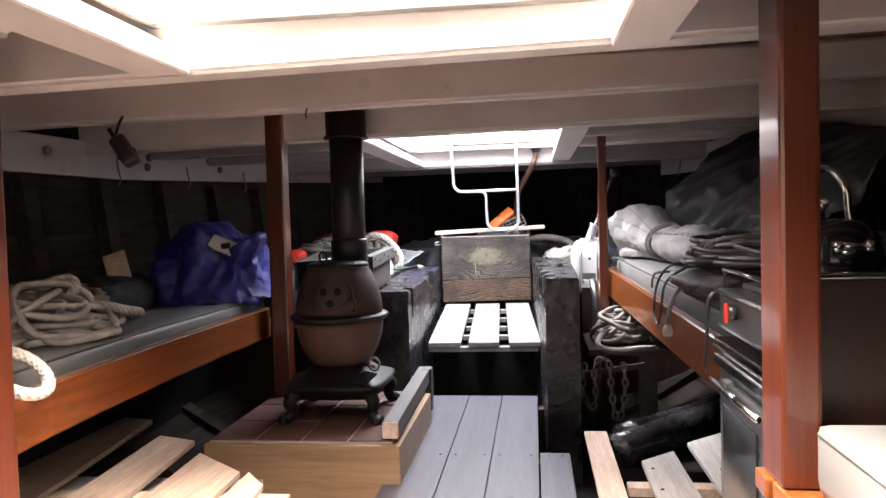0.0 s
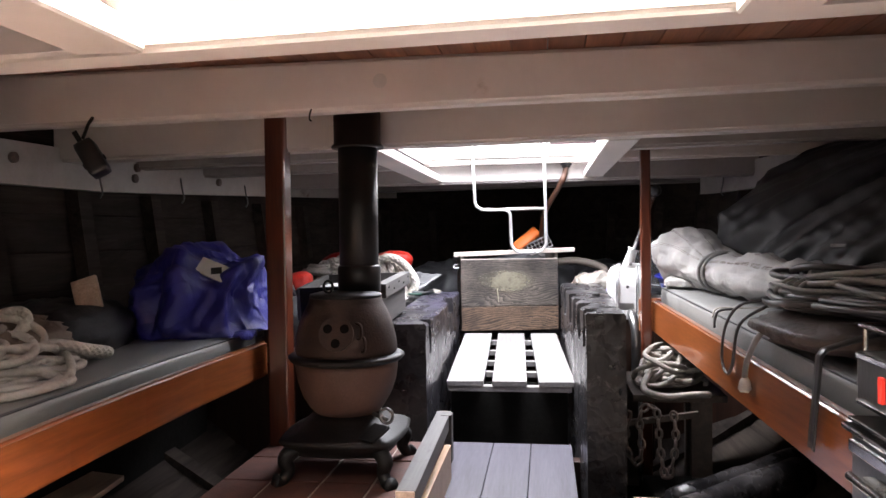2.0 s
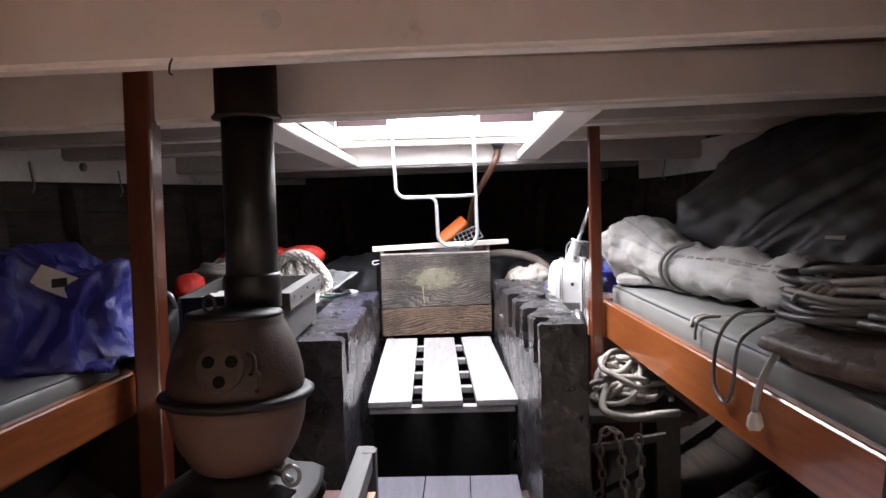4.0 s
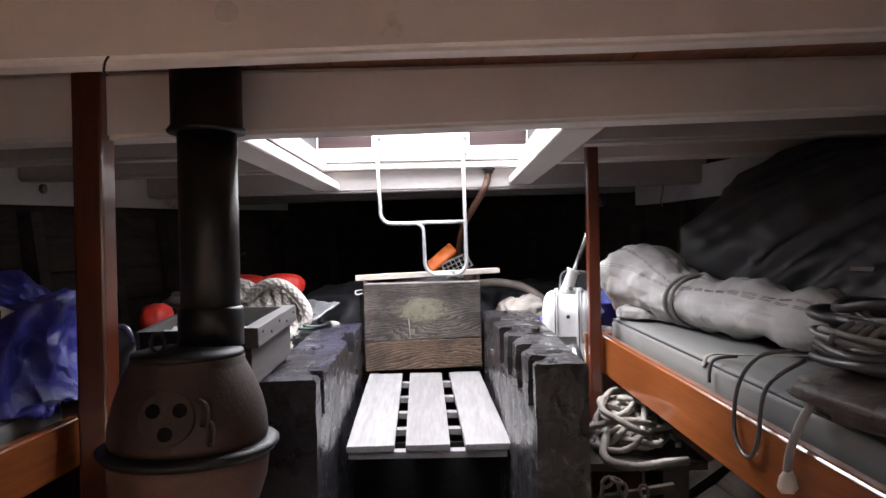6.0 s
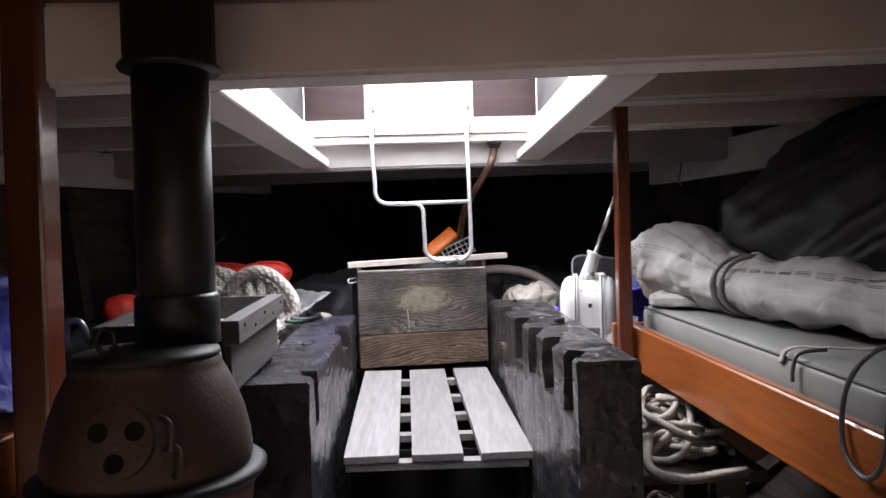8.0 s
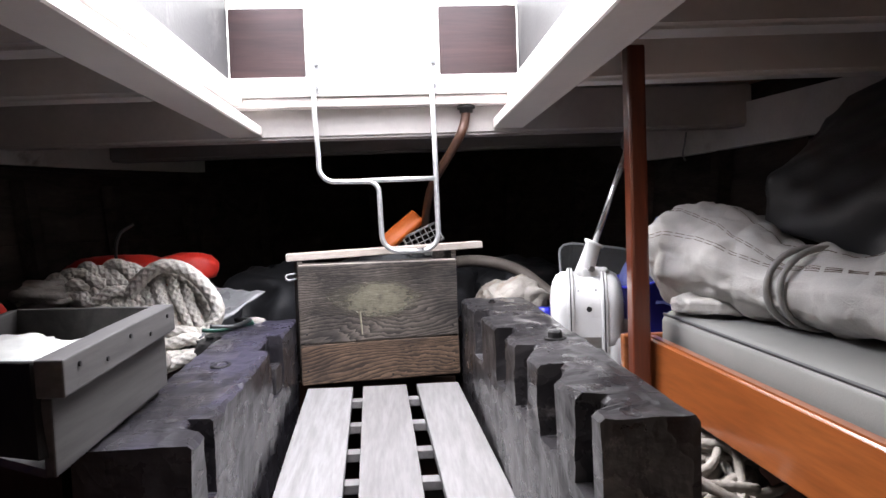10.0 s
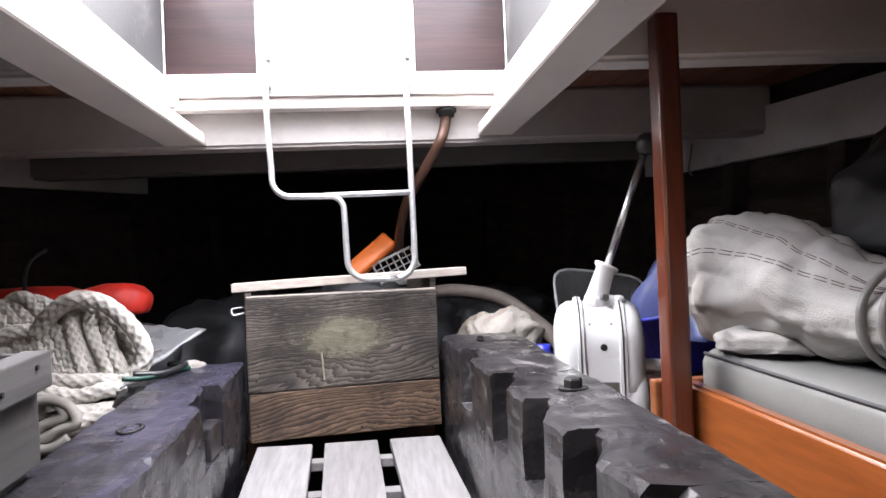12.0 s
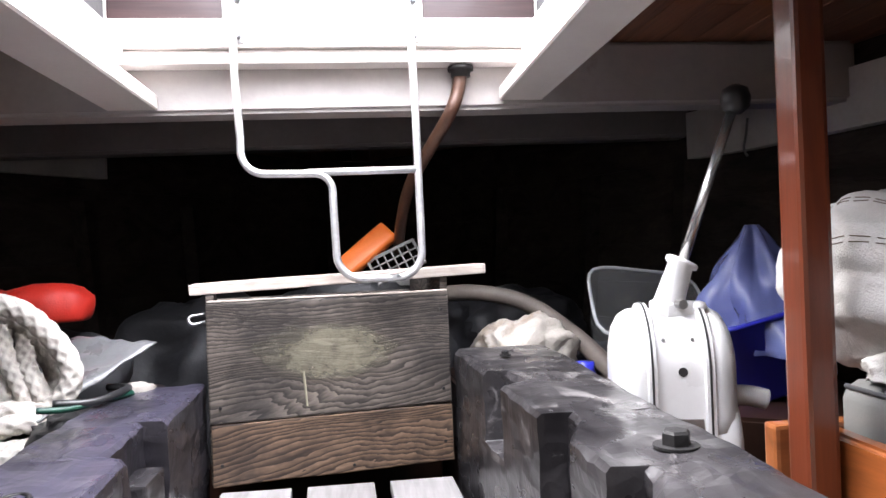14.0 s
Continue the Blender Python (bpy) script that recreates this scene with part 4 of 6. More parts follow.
part("lid", lathe([(0.142, 0.694), (0.145, 0.700), (0.142, 0.708), (0.110, 0.716), (0.03, 0.720)], (SX, SY, SZ)), IRON, t, "", True)
# Round draught plate with three holes, turned towards the aisle and aft.
da = radians(-86)
dc = Vector((SX + 0.196 * math.cos(da), SY + 0.196 * math.sin(da), SZ + 0.572))
dn = Vector((math.cos(da), math.sin(da), 0.33)).normalized()
du = dn.cross(Vector((0, 0, 1))).normalized()
dv = du.cross(dn)
part("draught_plate", cyl(dc - dn * 0.04, dc + dn * 0.0015, 0.066, 32), RUST_HI, body, "round draught plate")
# Black discs on the plate paint the darkness inside the three holes.
for k in range(3):
    a = radians(30 + 120 * k)
    c = dc + du * 0.037 * math.cos(a) + dv * 0.037 * math.sin(a)
    part("draught_hole", cyl(c - dn * 0.01, c + dn * 0.0035, 0.0175, 20), HOLE_BLACK, body)
# Door latch and hinge bead.
for off, z0 in ((-62, 0.55), (-58, 0.50)):
    a = radians(off)
    c = Vector((SX + 0.196 * math.cos(a), SY + 0.196 * math.sin(a), SZ + z0))
    part("latch", tube(smooth_line([c, c + Vector((0.018, -0.018, 0.01)), c + Vector((0.016, -0.014, 0.05)), c + Vector((-0.006, 0.0, 0.06))], 5), 0.006, 8), RUST_HI, body, "", True)
ring = [(SX - 0.045 + 0.018 * math.cos(a), SY - 0.09, SZ + 0.742 + 0.024 * math.sin(a)) for a in np.linspace(0, 2 * math.pi, 15)[:-1]]
part("lid_ring", tube(ring, 0.005, 8, closed=True), IRON, t, "", True)
# Base: square flared ash box.
bm = bmesh.new()
rings = []
for h, z, rd in ((0.135, 0.236, 0.9), (0.150, 0.222, 0.8), (0.185, 0.190, 0.6), (0.230, 0.172, 0.42), (0.242, 0.160, 0.36), (0.238, 0.148, 0.36), (0.205, 0.118, 0.4), (0.195, 0.100, 0.4)):
    row = []
    for k in range(48):
        a = 2 * math.pi * k / 48 + math.pi / 48
        c, s = math.cos(a), math.sin(a)
        m = max(abs(c), abs(s))
        q = h * (rd + (1 - rd) / m)
        row.append(bm.verts.new((SX + q * c, SY + q * s, SZ + z)))
    rings.append(row)
for a, b in zip(rings, rings[1:]):
    for k in range(48):
        bm.faces.new((b[k], b[(k + 1) % 48], a[(k + 1) % 48], a[k]))
bm.faces.new(rings[0]), bm.faces.new(rings[-1][::-1])
part("ash_base", bm, IRON, t, "black flared ash base", True)
for sx, sy in ((-1, -1), (1, -1), (1, 1), (-1, 1)):
    c = Vector((SX, SY, SZ))
    line = smooth_line([c + Vector((sx * 0.165, sy * 0.165, 0.128)), c + Vector((sx * 0.195, sy * 0.195, 0.095)), c + Vector((sx * 0.185, sy * 0.185, 0.05)), c + Vector((sx * 0.205, sy * 0.205, 0.012)), c + Vector((sx * 0.225, sy * 0.225, 0.016))], 5)
    part("leg", tube(line, lambda u: 0.034 - 0.016 * u + 0.012 * max(0, u - 0.75) * 4, 10), IRON, t, "", True)
# Damper screw and rings at the base, on the aisle side.
part("ash_door", board((SX + 0.125, SY - 0.222, SZ + 0.180), (SX + 0.175, SY - 0.150, SZ + 0.222), 0.085, 0.010, bevel=0.003), IRON, t, "iron ash door flap")
ring = [(SX + 0.20 + 0.024 * math.cos(a), SY - 0.18, SZ + 0.262 + 0.028 * math.sin(a)) for a in np.linspace(0, 2 * math.pi, 19)[:-1]]
part("damper_ring", tube(ring, 0.006, 8, closed=True), DULL, t, "", True)
part("damper_pin", cyl((SX + 0.13, SY - 0.10, SZ + 0.25), (SX + 0.20, SY - 0.18, SZ + 0.25), 0.008, 10), DULL, t, "", True)

PX, PY = -0.680, 3.40
t = thing("flue_pipe", (PX, PY, 0.91), "black round flue pipe rising from the stove to the deck", "flue")
part("pipe", lathe([(0.080, 0.0), (0.080, 0.60)], (PX, PY, 0.905), 36), FLUE, t, "", True)
part("foot_band", lathe([(0.088, 0.0), (0.088, 0.10), (0.081, 0.108)], (PX, PY, 0.912), 36), FLUE, t, "", True)
part("collar", lathe([(0.105, 0.0), (0.108, 0.006), (0.104, 0.012), (0.096, 0.02), (0.096, 0.21)], (PX, PY, 1.497), 36), FLUE, t, "wider black deck collar", True)

# Timber lying along the hearth, with a short block at its end.
t = thing("hearth_timber", (-0.40, 3.4, 0.2), "grey squared timber lying along the hearth edge", "timber")
part("bar", roughen(board((-0.398, 2.88, 0.276), (-0.420, 4.0, 0.276), 0.068, 0.072), 0.002, 6, 1), GREYWOOD, t)
part("sawn_end", block(-0.431, -0.365, 2.871, 2.879, 0.206, 0.275, 0.002), PALLET, t, "pale sawn end grain")
part("end_block", block(-0.425, -0.372, 3.90, 3.965, 0.05, 0.279, 0.004), GREYWOOD, t)

# ---- port bunk: bag, ropes, stick ----
from mathutils.bvhtree import BVHTree

t = thing("blue_bag", (-1.6, 3.5, 0.71), "slumped royal blue nylon bag with a small cloth label", "bag")
bag_bm = crumple(cloth((-1.51, 3.70, 0.712), (0.29, 0.34, 0.265), 0.20, 1.7, 5.0, 28, 144, 0.40, 0.3), 0.075, 3.4, 2.0)
bag_copy = bag_bm.copy()
part("bag_body", bag_bm, BLUE, t, "", True)


def patch(c, u, v, w, h, lift=0.002):
    c, u, v = Vector(c), Vector(u).normalized(), Vector(v).normalized()
    n = u.cross(v).normalized()
    return add_hexa(bmesh.new(), [c + u * a * w / 2 + v * b * h / 2 + n * k for k in (-lift, lift) for a, b in ((-1, -1), (1, -1), (1, 1), (-1, 1))])


bag_spot = BVHTree.FromBMesh(bag_copy).find_nearest(Vector((-1.350, 3.500, 0.985)))
bag_n = Vector((0.30, -0.80, 0.52)).normalized()
lab_way = Vector((0.88, 0.15, -0.42))
lab_u = (lab_way - bag_n * bag_n.dot(lab_way)).normalized()
lab_v = bag_n.cross(lab_u)
lab = part("label", patch(bag_spot[0] + bag_n * 0.024, lab_u, lab_v, 0.165, 0.078, 0.004), LABELW, t, "pale cloth label")
part("print", patch(bag_spot[0] + bag_n * 0.0265, (lab_u + lab_v * 0.6), (lab_v - lab_u * 0.6), 0.046, 0.032, 0.004), BLACKP, lab)


def hank(center, rad, n, r, seed, flat=0.5, spread=0.3, tilt=20, lift=0.0):
    """Loose loops of one rope, laid over each other on a support."""
    rg = random.Random(seed)
    pts = []
    for k in range(n):
        c = Vector((rg.gauss(0, spread * rad[0]), rg.gauss(0, spread * rad[1]), 0))
        s = rg.uniform(0.55, 1.05)
        lean = radians(rg.uniform(-tilt, tilt))
        la = rg.uniform(0, 6.28)
        for i in range(7):
            a = 2 * math.pi * i / 7 + k * 0.4
            p = Vector((rad[0] * s * math.cos(a), rad[1] * s * math.sin(a), 0)) + c
            z = r * 1.2 + lift * k + math.tan(lean) * (p.x * math.cos(la) + p.y * math.sin(la))
            p.z = max(r * 1.05, z + rg.uniform(0, flat * r))
            pts.append(Vector(center) + p)
    return pts


def tangle(center, size, n, r, seed, rise):
    """A rope thrown down: a wandering line that climbs over itself."""
    rg = random.Random(seed)
    a, p, pts = 0.0, Vector((0, 0, 0)), []
    for k in range(n):
        a += rg.uniform(-0.5, 1.35)
        q = p + Vector((math.cos(a) * size[0], math.sin(a) * size[1], 0)) * rg.uniform(0.4, 0.9)
        if abs(q.x) > size[0] or abs(q.y) > size[1]:
            a += 1.9
            q = Vector((max(-size[0], min(size[0], q.x)), max(-size[1], min(size[1], q.y)), 0)) * 0.9
        p = q
        mid = 1 - (abs(q.x) / size[0] + abs(q.y) / size[1]) / 2
        pts.append(Vector(center) + q + Vector((0, 0, r * 1.1 + rg.random() * rise * (0.25 + mid) * min(1, k / 8))))
    return pts


def heap(center, size, n, r, seed, rise):
    """Long and round bights of one rope lying over each other."""
    rg = random.Random(seed)
    pts = []
    for k in range(n):
        asp, rot = rg.uniform(0.30, 0.85), rg.uniform(0, math.pi)
        c = Vector((rg.uniform(-0.45, 0.45) * size[0], rg.uniform(-0.45, 0.45) * size[1], 0))
        big, a0 = rg.uniform(0.55, 1.0), rg.uniform(0, 6.28)
        tip = rg.uniform(-0.5, 1.0)
        for i in range(8):
            a = a0 + 2 * math.pi * i / 8
            x, y = math.cos(a) * big, math.sin(a) * big * asp
            p = Vector((x * math.cos(rot) - y * math.sin(rot), x * math.sin(rot) + y * math.cos(rot), 0))
            p = Vector((p.x * size[0], p.y * size[1], 0)) + c
            mid = max(0.0, 1 - (p.x / size[0]) ** 2 - (p.y / size[1]) ** 2)
            p.z = r * 1.1 + rise * mid * (k / n) + max(0, tip) * rise * 0.5 * max(0, math.cos(a - 1)) + rg.uniform(0, r)
            pts.append(Vector(center) + p)
    return pts


t = thing("white_mooring_rope", (-1.55, 2.4, 0.712), "tangled white laid mooring rope heaped on the bunk", "rope")
part("tangle", rope(heap((-1.60, 2.36, 0.712), (0.25, 0.40), 17, 0.0135, 11, 0.16), 0.0135), ROPE_W, t, "", True)
ring = [(-1.155 + 0.065 * math.cos(a), 1.718 + 0.085 * math.sin(a), 0.728 - 0.055 * math.cos(a)) for a in np.linspace(-2.6, 3.4, 14)]
part("loop", rope(ring + [(-1.30, 1.76, 0.745), (-1.40, 1.95, 0.738), (-1.52, 2.25, 0.735)], 0.017, close_up=True), ROPE_W, t, "", True)
part("bight", rope([(-1.62, 2.5, 0.76), (-1.52, 2.62, 0.80), (-1.46, 2.76, 0.765), (-1.46, 2.86, 0.74), (-1.55, 2.82, 0.735), (-1.64, 2.6, 0.74)], 0.020, close_up=True), ROPE_W, t, "", True)
part("high_bight", rope([(-1.75, 2.45, 0.80), (-1.68, 2.55, 0.88), (-1.62, 2.63, 0.905), (-1.58, 2.60, 0.86), (-1.60, 2.5, 0.78)], 0.022, close_up=True), ROPE_W, t, "", True)
part("dark_cord", rope([(-1.55, 2.3, 0.73), (-1.45, 2.5, 0.732), (-1.44, 2.62, 0.732), (-1.55, 2.7, 0.734)], 0.018), ROPE_G, t, "greyer rope underneath", True)
piece("tan_canvas", cloth((-1.80, 2.66, 0.708), (0.24, 0.30, 0.11), 0.26, 2.6, 5.0, 20, 56, 0.5), TAN, "crumpled tan canvas behind the white rope", "canvas", smooth=True)
piece("wood_stick", board((-1.755, 3.16, 0.985), (-1.64, 3.08, 0.715), 0.10, 0.022, (0.3, -1, 0)), PALLET, "short flat brown stick leaning on the bunk", "stick")
piece("dark_gear_roll", cloth((-1.86, 3.1, 0.705), (0.26, 0.40, 0.14), 0.16, 2.4, 9.0, 10, 48), DARKSTUFF, "dark rolled gear at the back of the bunk", "gear", smooth=True)

# Pulley block hung under the deck.
t = thing("pulley_block", (-1.46, 2.78, 1.42), "small black pulley block hanging from a hook", "pulley")
m = Matrix.Translation((-1.460, 2.80, 1.418)) @ Matrix.Rotation(radians(-32), 4, "Y") @ Matrix.Rotation(radians(20), 4, "Z") @ Matrix.Scale(1.3, 4)
bm = block(-0.026, 0.026, -0.030, 0.030, -0.050, 0.050, 0.014)
bmesh.ops.transform(bm, matrix=m, verts=bm.verts)
part("shell", bm, BLACKP, t, "", True)
part("pin", cyl(m @ Vector((-0.030, 0, -0.01)), m @ Vector((0.030, 0, -0.01)), 0.010, 14), IRON, t, "", True)
part("strap", board(m @ Vector((-0.004, -0.012, 0.085)), m @ Vector((-0.004, -0.012, 0.02)), 0.018, 0.004, (0, -1, 0.2), 0.001), IRON, t)
part("hook", tube(smooth_line([(-1.50, 2.865, 1.57), (-1.502, 2.84, 1.54), (-1.500, 2.82, 1.51), (-1.495, 2.80, 1.49)], 5), 0.006, 8), IRON, t, "", True)
for y, z in ((3.35, 1.50), (4.2, 1.47), (4.22, 1.53), (5.0, 1.50), (2.7, 1.50)):
    x = hull_x(-1, y, 1.5) + 0.075
    piece("shelf_bolt", tube([(x + 0.016, y, z), (x - 0.004, y, z)], 0.024, 12), CHAINM, "rusty bolt head in the painted shelf", "bolt", "shelf bolts")
for side, ys in ((-1, (3.9, 4.6, 5.3)), (1, (4.7, 6.35))):
    for y in ys:
        x = hull_x(side, y, 1.5) - side * 0.082
        z = 1.40 if side < 0 else 1.46
        piece("shelf_hook", tube(smooth_line([(x, y, z + 0.10), (x - side * 0.01, y, z + 0.03), (x - side * 0.02, y, z - 0.02), (x - side * 0.005, y, z - 0.05)], 4), 0.005, 6), DULL, "small bent metal hook on the beam shelf", "hook", "shelf hooks", smooth=True)
piece("beam_hook", tube(smooth_line([(-0.693, 2.845, 1.565), (-0.693, 2.83, 1.55), (-0.693, 2.825, 1.53), (-0.69, 2.835, 1.525)], 4), 0.0028, 6), IRON, "small bent nail in the deck beam", "hook", smooth=True)

# Near-black board added to hold the darkness below the port bunk.
piece("under_bunk_board", block(-1.78, -1.75, 1.6, 4.2, -0.3, 0.555, 0.003), BILGE, "dark board added for the shade under the bunk", "board")

# ---- port floor: loose slatted boards ----
t = thing("slatted_pallet", (-1.3, 2.4, -0.3), "worn pine floor slats on cross battens under the bunk edge", "pallet")
for a, b, c, d, ya, yb in ((-1.66, -1.33, -1.80, -1.592, 3.20, 3.156), (-1.30, -1.06, -1.419, -1.228, 2.91, 2.84), (-1.03, -0.85, -1.134, -0.879, 2.69, 2.476), (-0.82, -0.66, -0.847, -0.745, 2.478, 2.36)):
    bm = add_hexa(bmesh.new(), [(a, 0.9, 0.178), (b, 0.9, 0.178), (d, yb, 0.178), (c, ya, 0.178), (a, 0.9, 0.200), (b, 0.9, 0.200), (d, yb, 0.200), (c, ya, 0.200)], 0.004)
    part("slat", roughen(bm, 0.002, 5, 2), PALLET, t)
for y in (1.2, 2.30):
    part("batten", block(-1.66, -0.64, y - 0.035, y + 0.035, 0.13, 0.177, 0.003), PALLET, t)
    for x in (-1.5, -0.8):
        part("bearer", block(x - 0.04, x + 0.04, y - 0.03, y + 0.03, -0.3, 0.098, 0.003), PANEL, t)

piece("floor_panel_port", block(-1.70, -0.84, 0.9, 2.60, 0.100, 0.128, 0.003), PALE_FLOOR, "worn pale painted floor panel under loose slats", "floor", kind="structure")

# ---- starboard floor: boards, ballast, chain, rope ----
t = thing("slatted_floor_panel", (0.85, 2.9, -0.3), "whitened pine floor slats on battens", "floor panel")
for a, b, c, d, ya, yb in ((0.615, 0.800, 0.635, 0.790, 3.08, 3.22), (0.885, 1.06, 0.872, 1.06, 3.34, 3.50)):
    bm = add_hexa(bmesh.new(), [(a, 1.2, 0.038), (b, 1.2, 0.038), (d, yb, 0.038), (c, ya, 0.038), (a, 1.2, 0.060), (b, 1.2, 0.060), (d, yb, 0.060), (c, ya, 0.060)], 0.004)
    s = part("slat", roughen(bm, 0.002, 5, 1), PALLET_W, t)
    for y in (2.98, 2.75):
        part("nail", lathe([(0.007, 0.0), (0.007, 0.003)], (a + 0.05, y, 0.0605), 8), IRON, s)
for y in (1.5, 2.86):
    part("batten", block(0.55, 1.12, y - 0.035, y + 0.035, 0.0, 0.037, 0.003), PALLET, t)
    part("bearer", block(0.7, 0.78, y - 0.03, y + 0.03, -0.3, -0.001, 0.003), PANEL, t)
piece("leaning_plank", roughen(board((0.478, 2.2, 0.05), (0.478, 3.50, 0.062), 0.105, 0.022), 0.002, 6, 1), PALLET, "short brown plank lying beside the floor boards", "plank")
piece("plank_bearer", block(0.36, 0.62, 2.55, 2.63, -0.3, 0.024, 0.003), PANEL, "dark block under the short plank", "block")
for a, b, r in (((0.56, 3.40, -0.01), (1.20, 3.92, 0.03), 0.085), ((0.62, 3.62, -0.02), (1.25, 4.12, 0.02), 0.08)):
    bm = roughen(tube(lerp_line(a, b, 8), r, 14), 0.016, 6)
    piece("ballast_log", bm, BITT, "dark shiny lump of ballast in the bilge", "ballast", "ballast lumps", smooth=True)
piece("ballast_bed", roughen(block(0.55, 1.4, 3.35, 4.2, -0.3, -0.08, 0.02), 0.02, 4, 2), BILGE, "dark bed of rubble under the ballast", "ballast")
t = thing("gear_stand", (0.72, 4.4, -0.3), "dark wooden stand holding rope and chain", "stand")
part("top", roughen(block(0.50, 0.95, 4.16, 4.78, 0.30, 0.335, 0.004), 0.003, 5, 1), DARKWOOD, t)
for x, y in ((0.83, 4.2), (0.54, 4.72), (0.90, 4.72)):
    part("leg", block(x - 0.05, x + 0.05, y - 0.03, y + 0.03, -0.3, 0.299, 0.004), DARKWOOD, t)
part("cross_stick", roughen(board((0.40, 4.10, 0.215), (0.80, 4.10, 0.275), 0.03, 0.03), 0.002, 6), DARKWOOD, t)

t = thing("heap_of_rope", (0.72, 4.5, 0.336), "heap of weathered cream rope under the bunk", "rope")
part("coil", rope(hank((0.72, 4.46, 0.335), (0.15, 0.20), 11, 0.0135, 5, 0.6, 0.25, 30, 0.012), 0.0135), ROPE_G, t, "", True)
part("crossing_rope", rope(heap((0.71, 4.40, 0.36), (0.15, 0.20), 15, 0.0125, 23, 0.17), 0.0125), ROPE_G, t, "", True)
part("hanging_tail", rope([(0.60, 4.3, 0.42), (0.55, 4.12, 0.37), (0.64, 4.08, 0.345), (0.76, 4.08, 0.355), (0.86, 4.12, 0.35)], 0.017), ROPE_G, t, "", True)


def chain(pts, wire, long, wide, parent):
    line = smooth_line(pts, 24)
    dist, last, k = 0.0, line[0], 0
    step = long - 2.2 * wire
    for i in range(1, len(line)):
        dist += (line[i] - line[i - 1]).length
        if dist >= step:
            dist = 0.0
            d = (line[i] - last).normalized()
            c = (line[i] + last) / 2
            s = d.cross(Vector((0.3, 1, 0.1))).normalized()
            if k % 2:
                s = s.cross(d).normalized()
            loop = []
            for j in range(14):
                a = 2 * math.pi * j / 14
                loop.append(c + d * (long / 2 - wire) * math.cos(a) + s * (wide / 2 - wire) * math.copysign(abs(math.sin(a)) ** 0.7, math.sin(a)))
            part("link", tube(loop, wire, 7, closed=True), CHAINM, parent, "", True)
            last, k = line[i], k + 1


t = thing("anchor_chain", (0.62, 4.07, 0.30), "short length of rusty chain hanging in loops", "chain")
chain([(0.47, 4.07, 0.275), (0.455, 4.06, 0.12), (0.50, 4.06, 0.02), (0.53, 4.06, 0.08), (0.52, 4.07, 0.24), (0.55, 4.07, 0.30), (0.60, 4.07, 0.285), (0.615, 4.06, 0.10), (0.64, 4.05, -0.05), (0.67, 4.06, 0.02), (0.69, 4.07, 0.15), (0.675, 4.07, 0.30)], 0.007, 0.058, 0.042, t)

# ---- starboard bunk ----
MZ = 0.80


def roll(line, radius, folds, seed, segs=44, flat=None):
    """A soft roll of cloth along a line with folds along it."""
    pts = smooth_line(line, 14)
    bm = bmesh.new()
    rings, n = [], len(pts)
    for i, p in enumerate(pts):
        d = (pts[min(i + 1, n - 1)] - pts[max(i - 1, 0)]).normalized()
        s = d.cross(Vector((0, 0, 1))).normalized()
        u = s.cross(d)
        r = radius(i / (n - 1))
        ring = []
        for k in range(segs):
            a = 2 * math.pi * k / segs
            q = Vector((math.cos(a) * 1.7, math.sin(a) * 1.7, i / n * 6 + seed))
            w = noise.noise(q * 0.7) * 1.3
            f = 1 - 2 * abs(noise.noise(q + Vector((w, w, 0))))
            g = 1 - 2 * abs(noise.noise(q * 2.1 + Vector((w, 2, 3))))
            rr = r * (1 + folds * (f - 0.3) + folds * 0.45 * (g - 0.3))
            v = p + s * math.cos(a) * rr * 1.15 + u * math.sin(a) * rr * 0.9
            if flat is not None:
                v.z = max(v.z, flat(v.y))
            ring.append(bm.verts.new(v))
        rings.append(ring)
    for a, b in zip(rings, rings[1:]):
        for k in range(segs):
            bm.faces.new((a[k], a[(k + 1) % segs], b[(k + 1) % segs], b[k]))
    bm.faces.new(rings[0][::-1]), bm.faces.new(rings[-1])
    return bm


def bunk_top(y):
    return float(np.interp(y, [2.0, 4.8], [0.751, 0.831]))


t = thing("rolled_sail", (0.95, 4.5, MZ), "rolled grey-white canvas sail tied with cord", "sail")
SAIL_LINE = [(0.85, 5.03, 0.95), (0.895, 4.90, 0.995), (0.925, 4.72, 0.985), (0.955, 4.56, 0.945), (0.985, 4.40, 0.925), (1.045, 4.15, 0.925), (1.13, 3.82, 0.91), (1.21, 3.50, 0.89), (1.26, 3.30, 0.87)]
sail_bm = crumple(roll(SAIL_LINE,
     lambda u: float(np.interp(u, [0, 0.05, 0.13, 0.25, 0.38, 0.50, 0.62, 0.95, 1], [0.06, 0.14, 0.180, 0.160, 0.125, 0.102, 0.112, 0.10, 0.05])), 0.03, 3.0, 160, lambda y: bunk_top(y) + 0.002), 0.052, 7.5, 4.0)
sail_bm0 = sail_bm.copy()
part("canvas", sail_bm, SAIL, t, "", True)
sail_tree = BVHTree.FromBMesh(sail_bm0)
sail_axis = smooth_line(SAIL_LINE, 16)
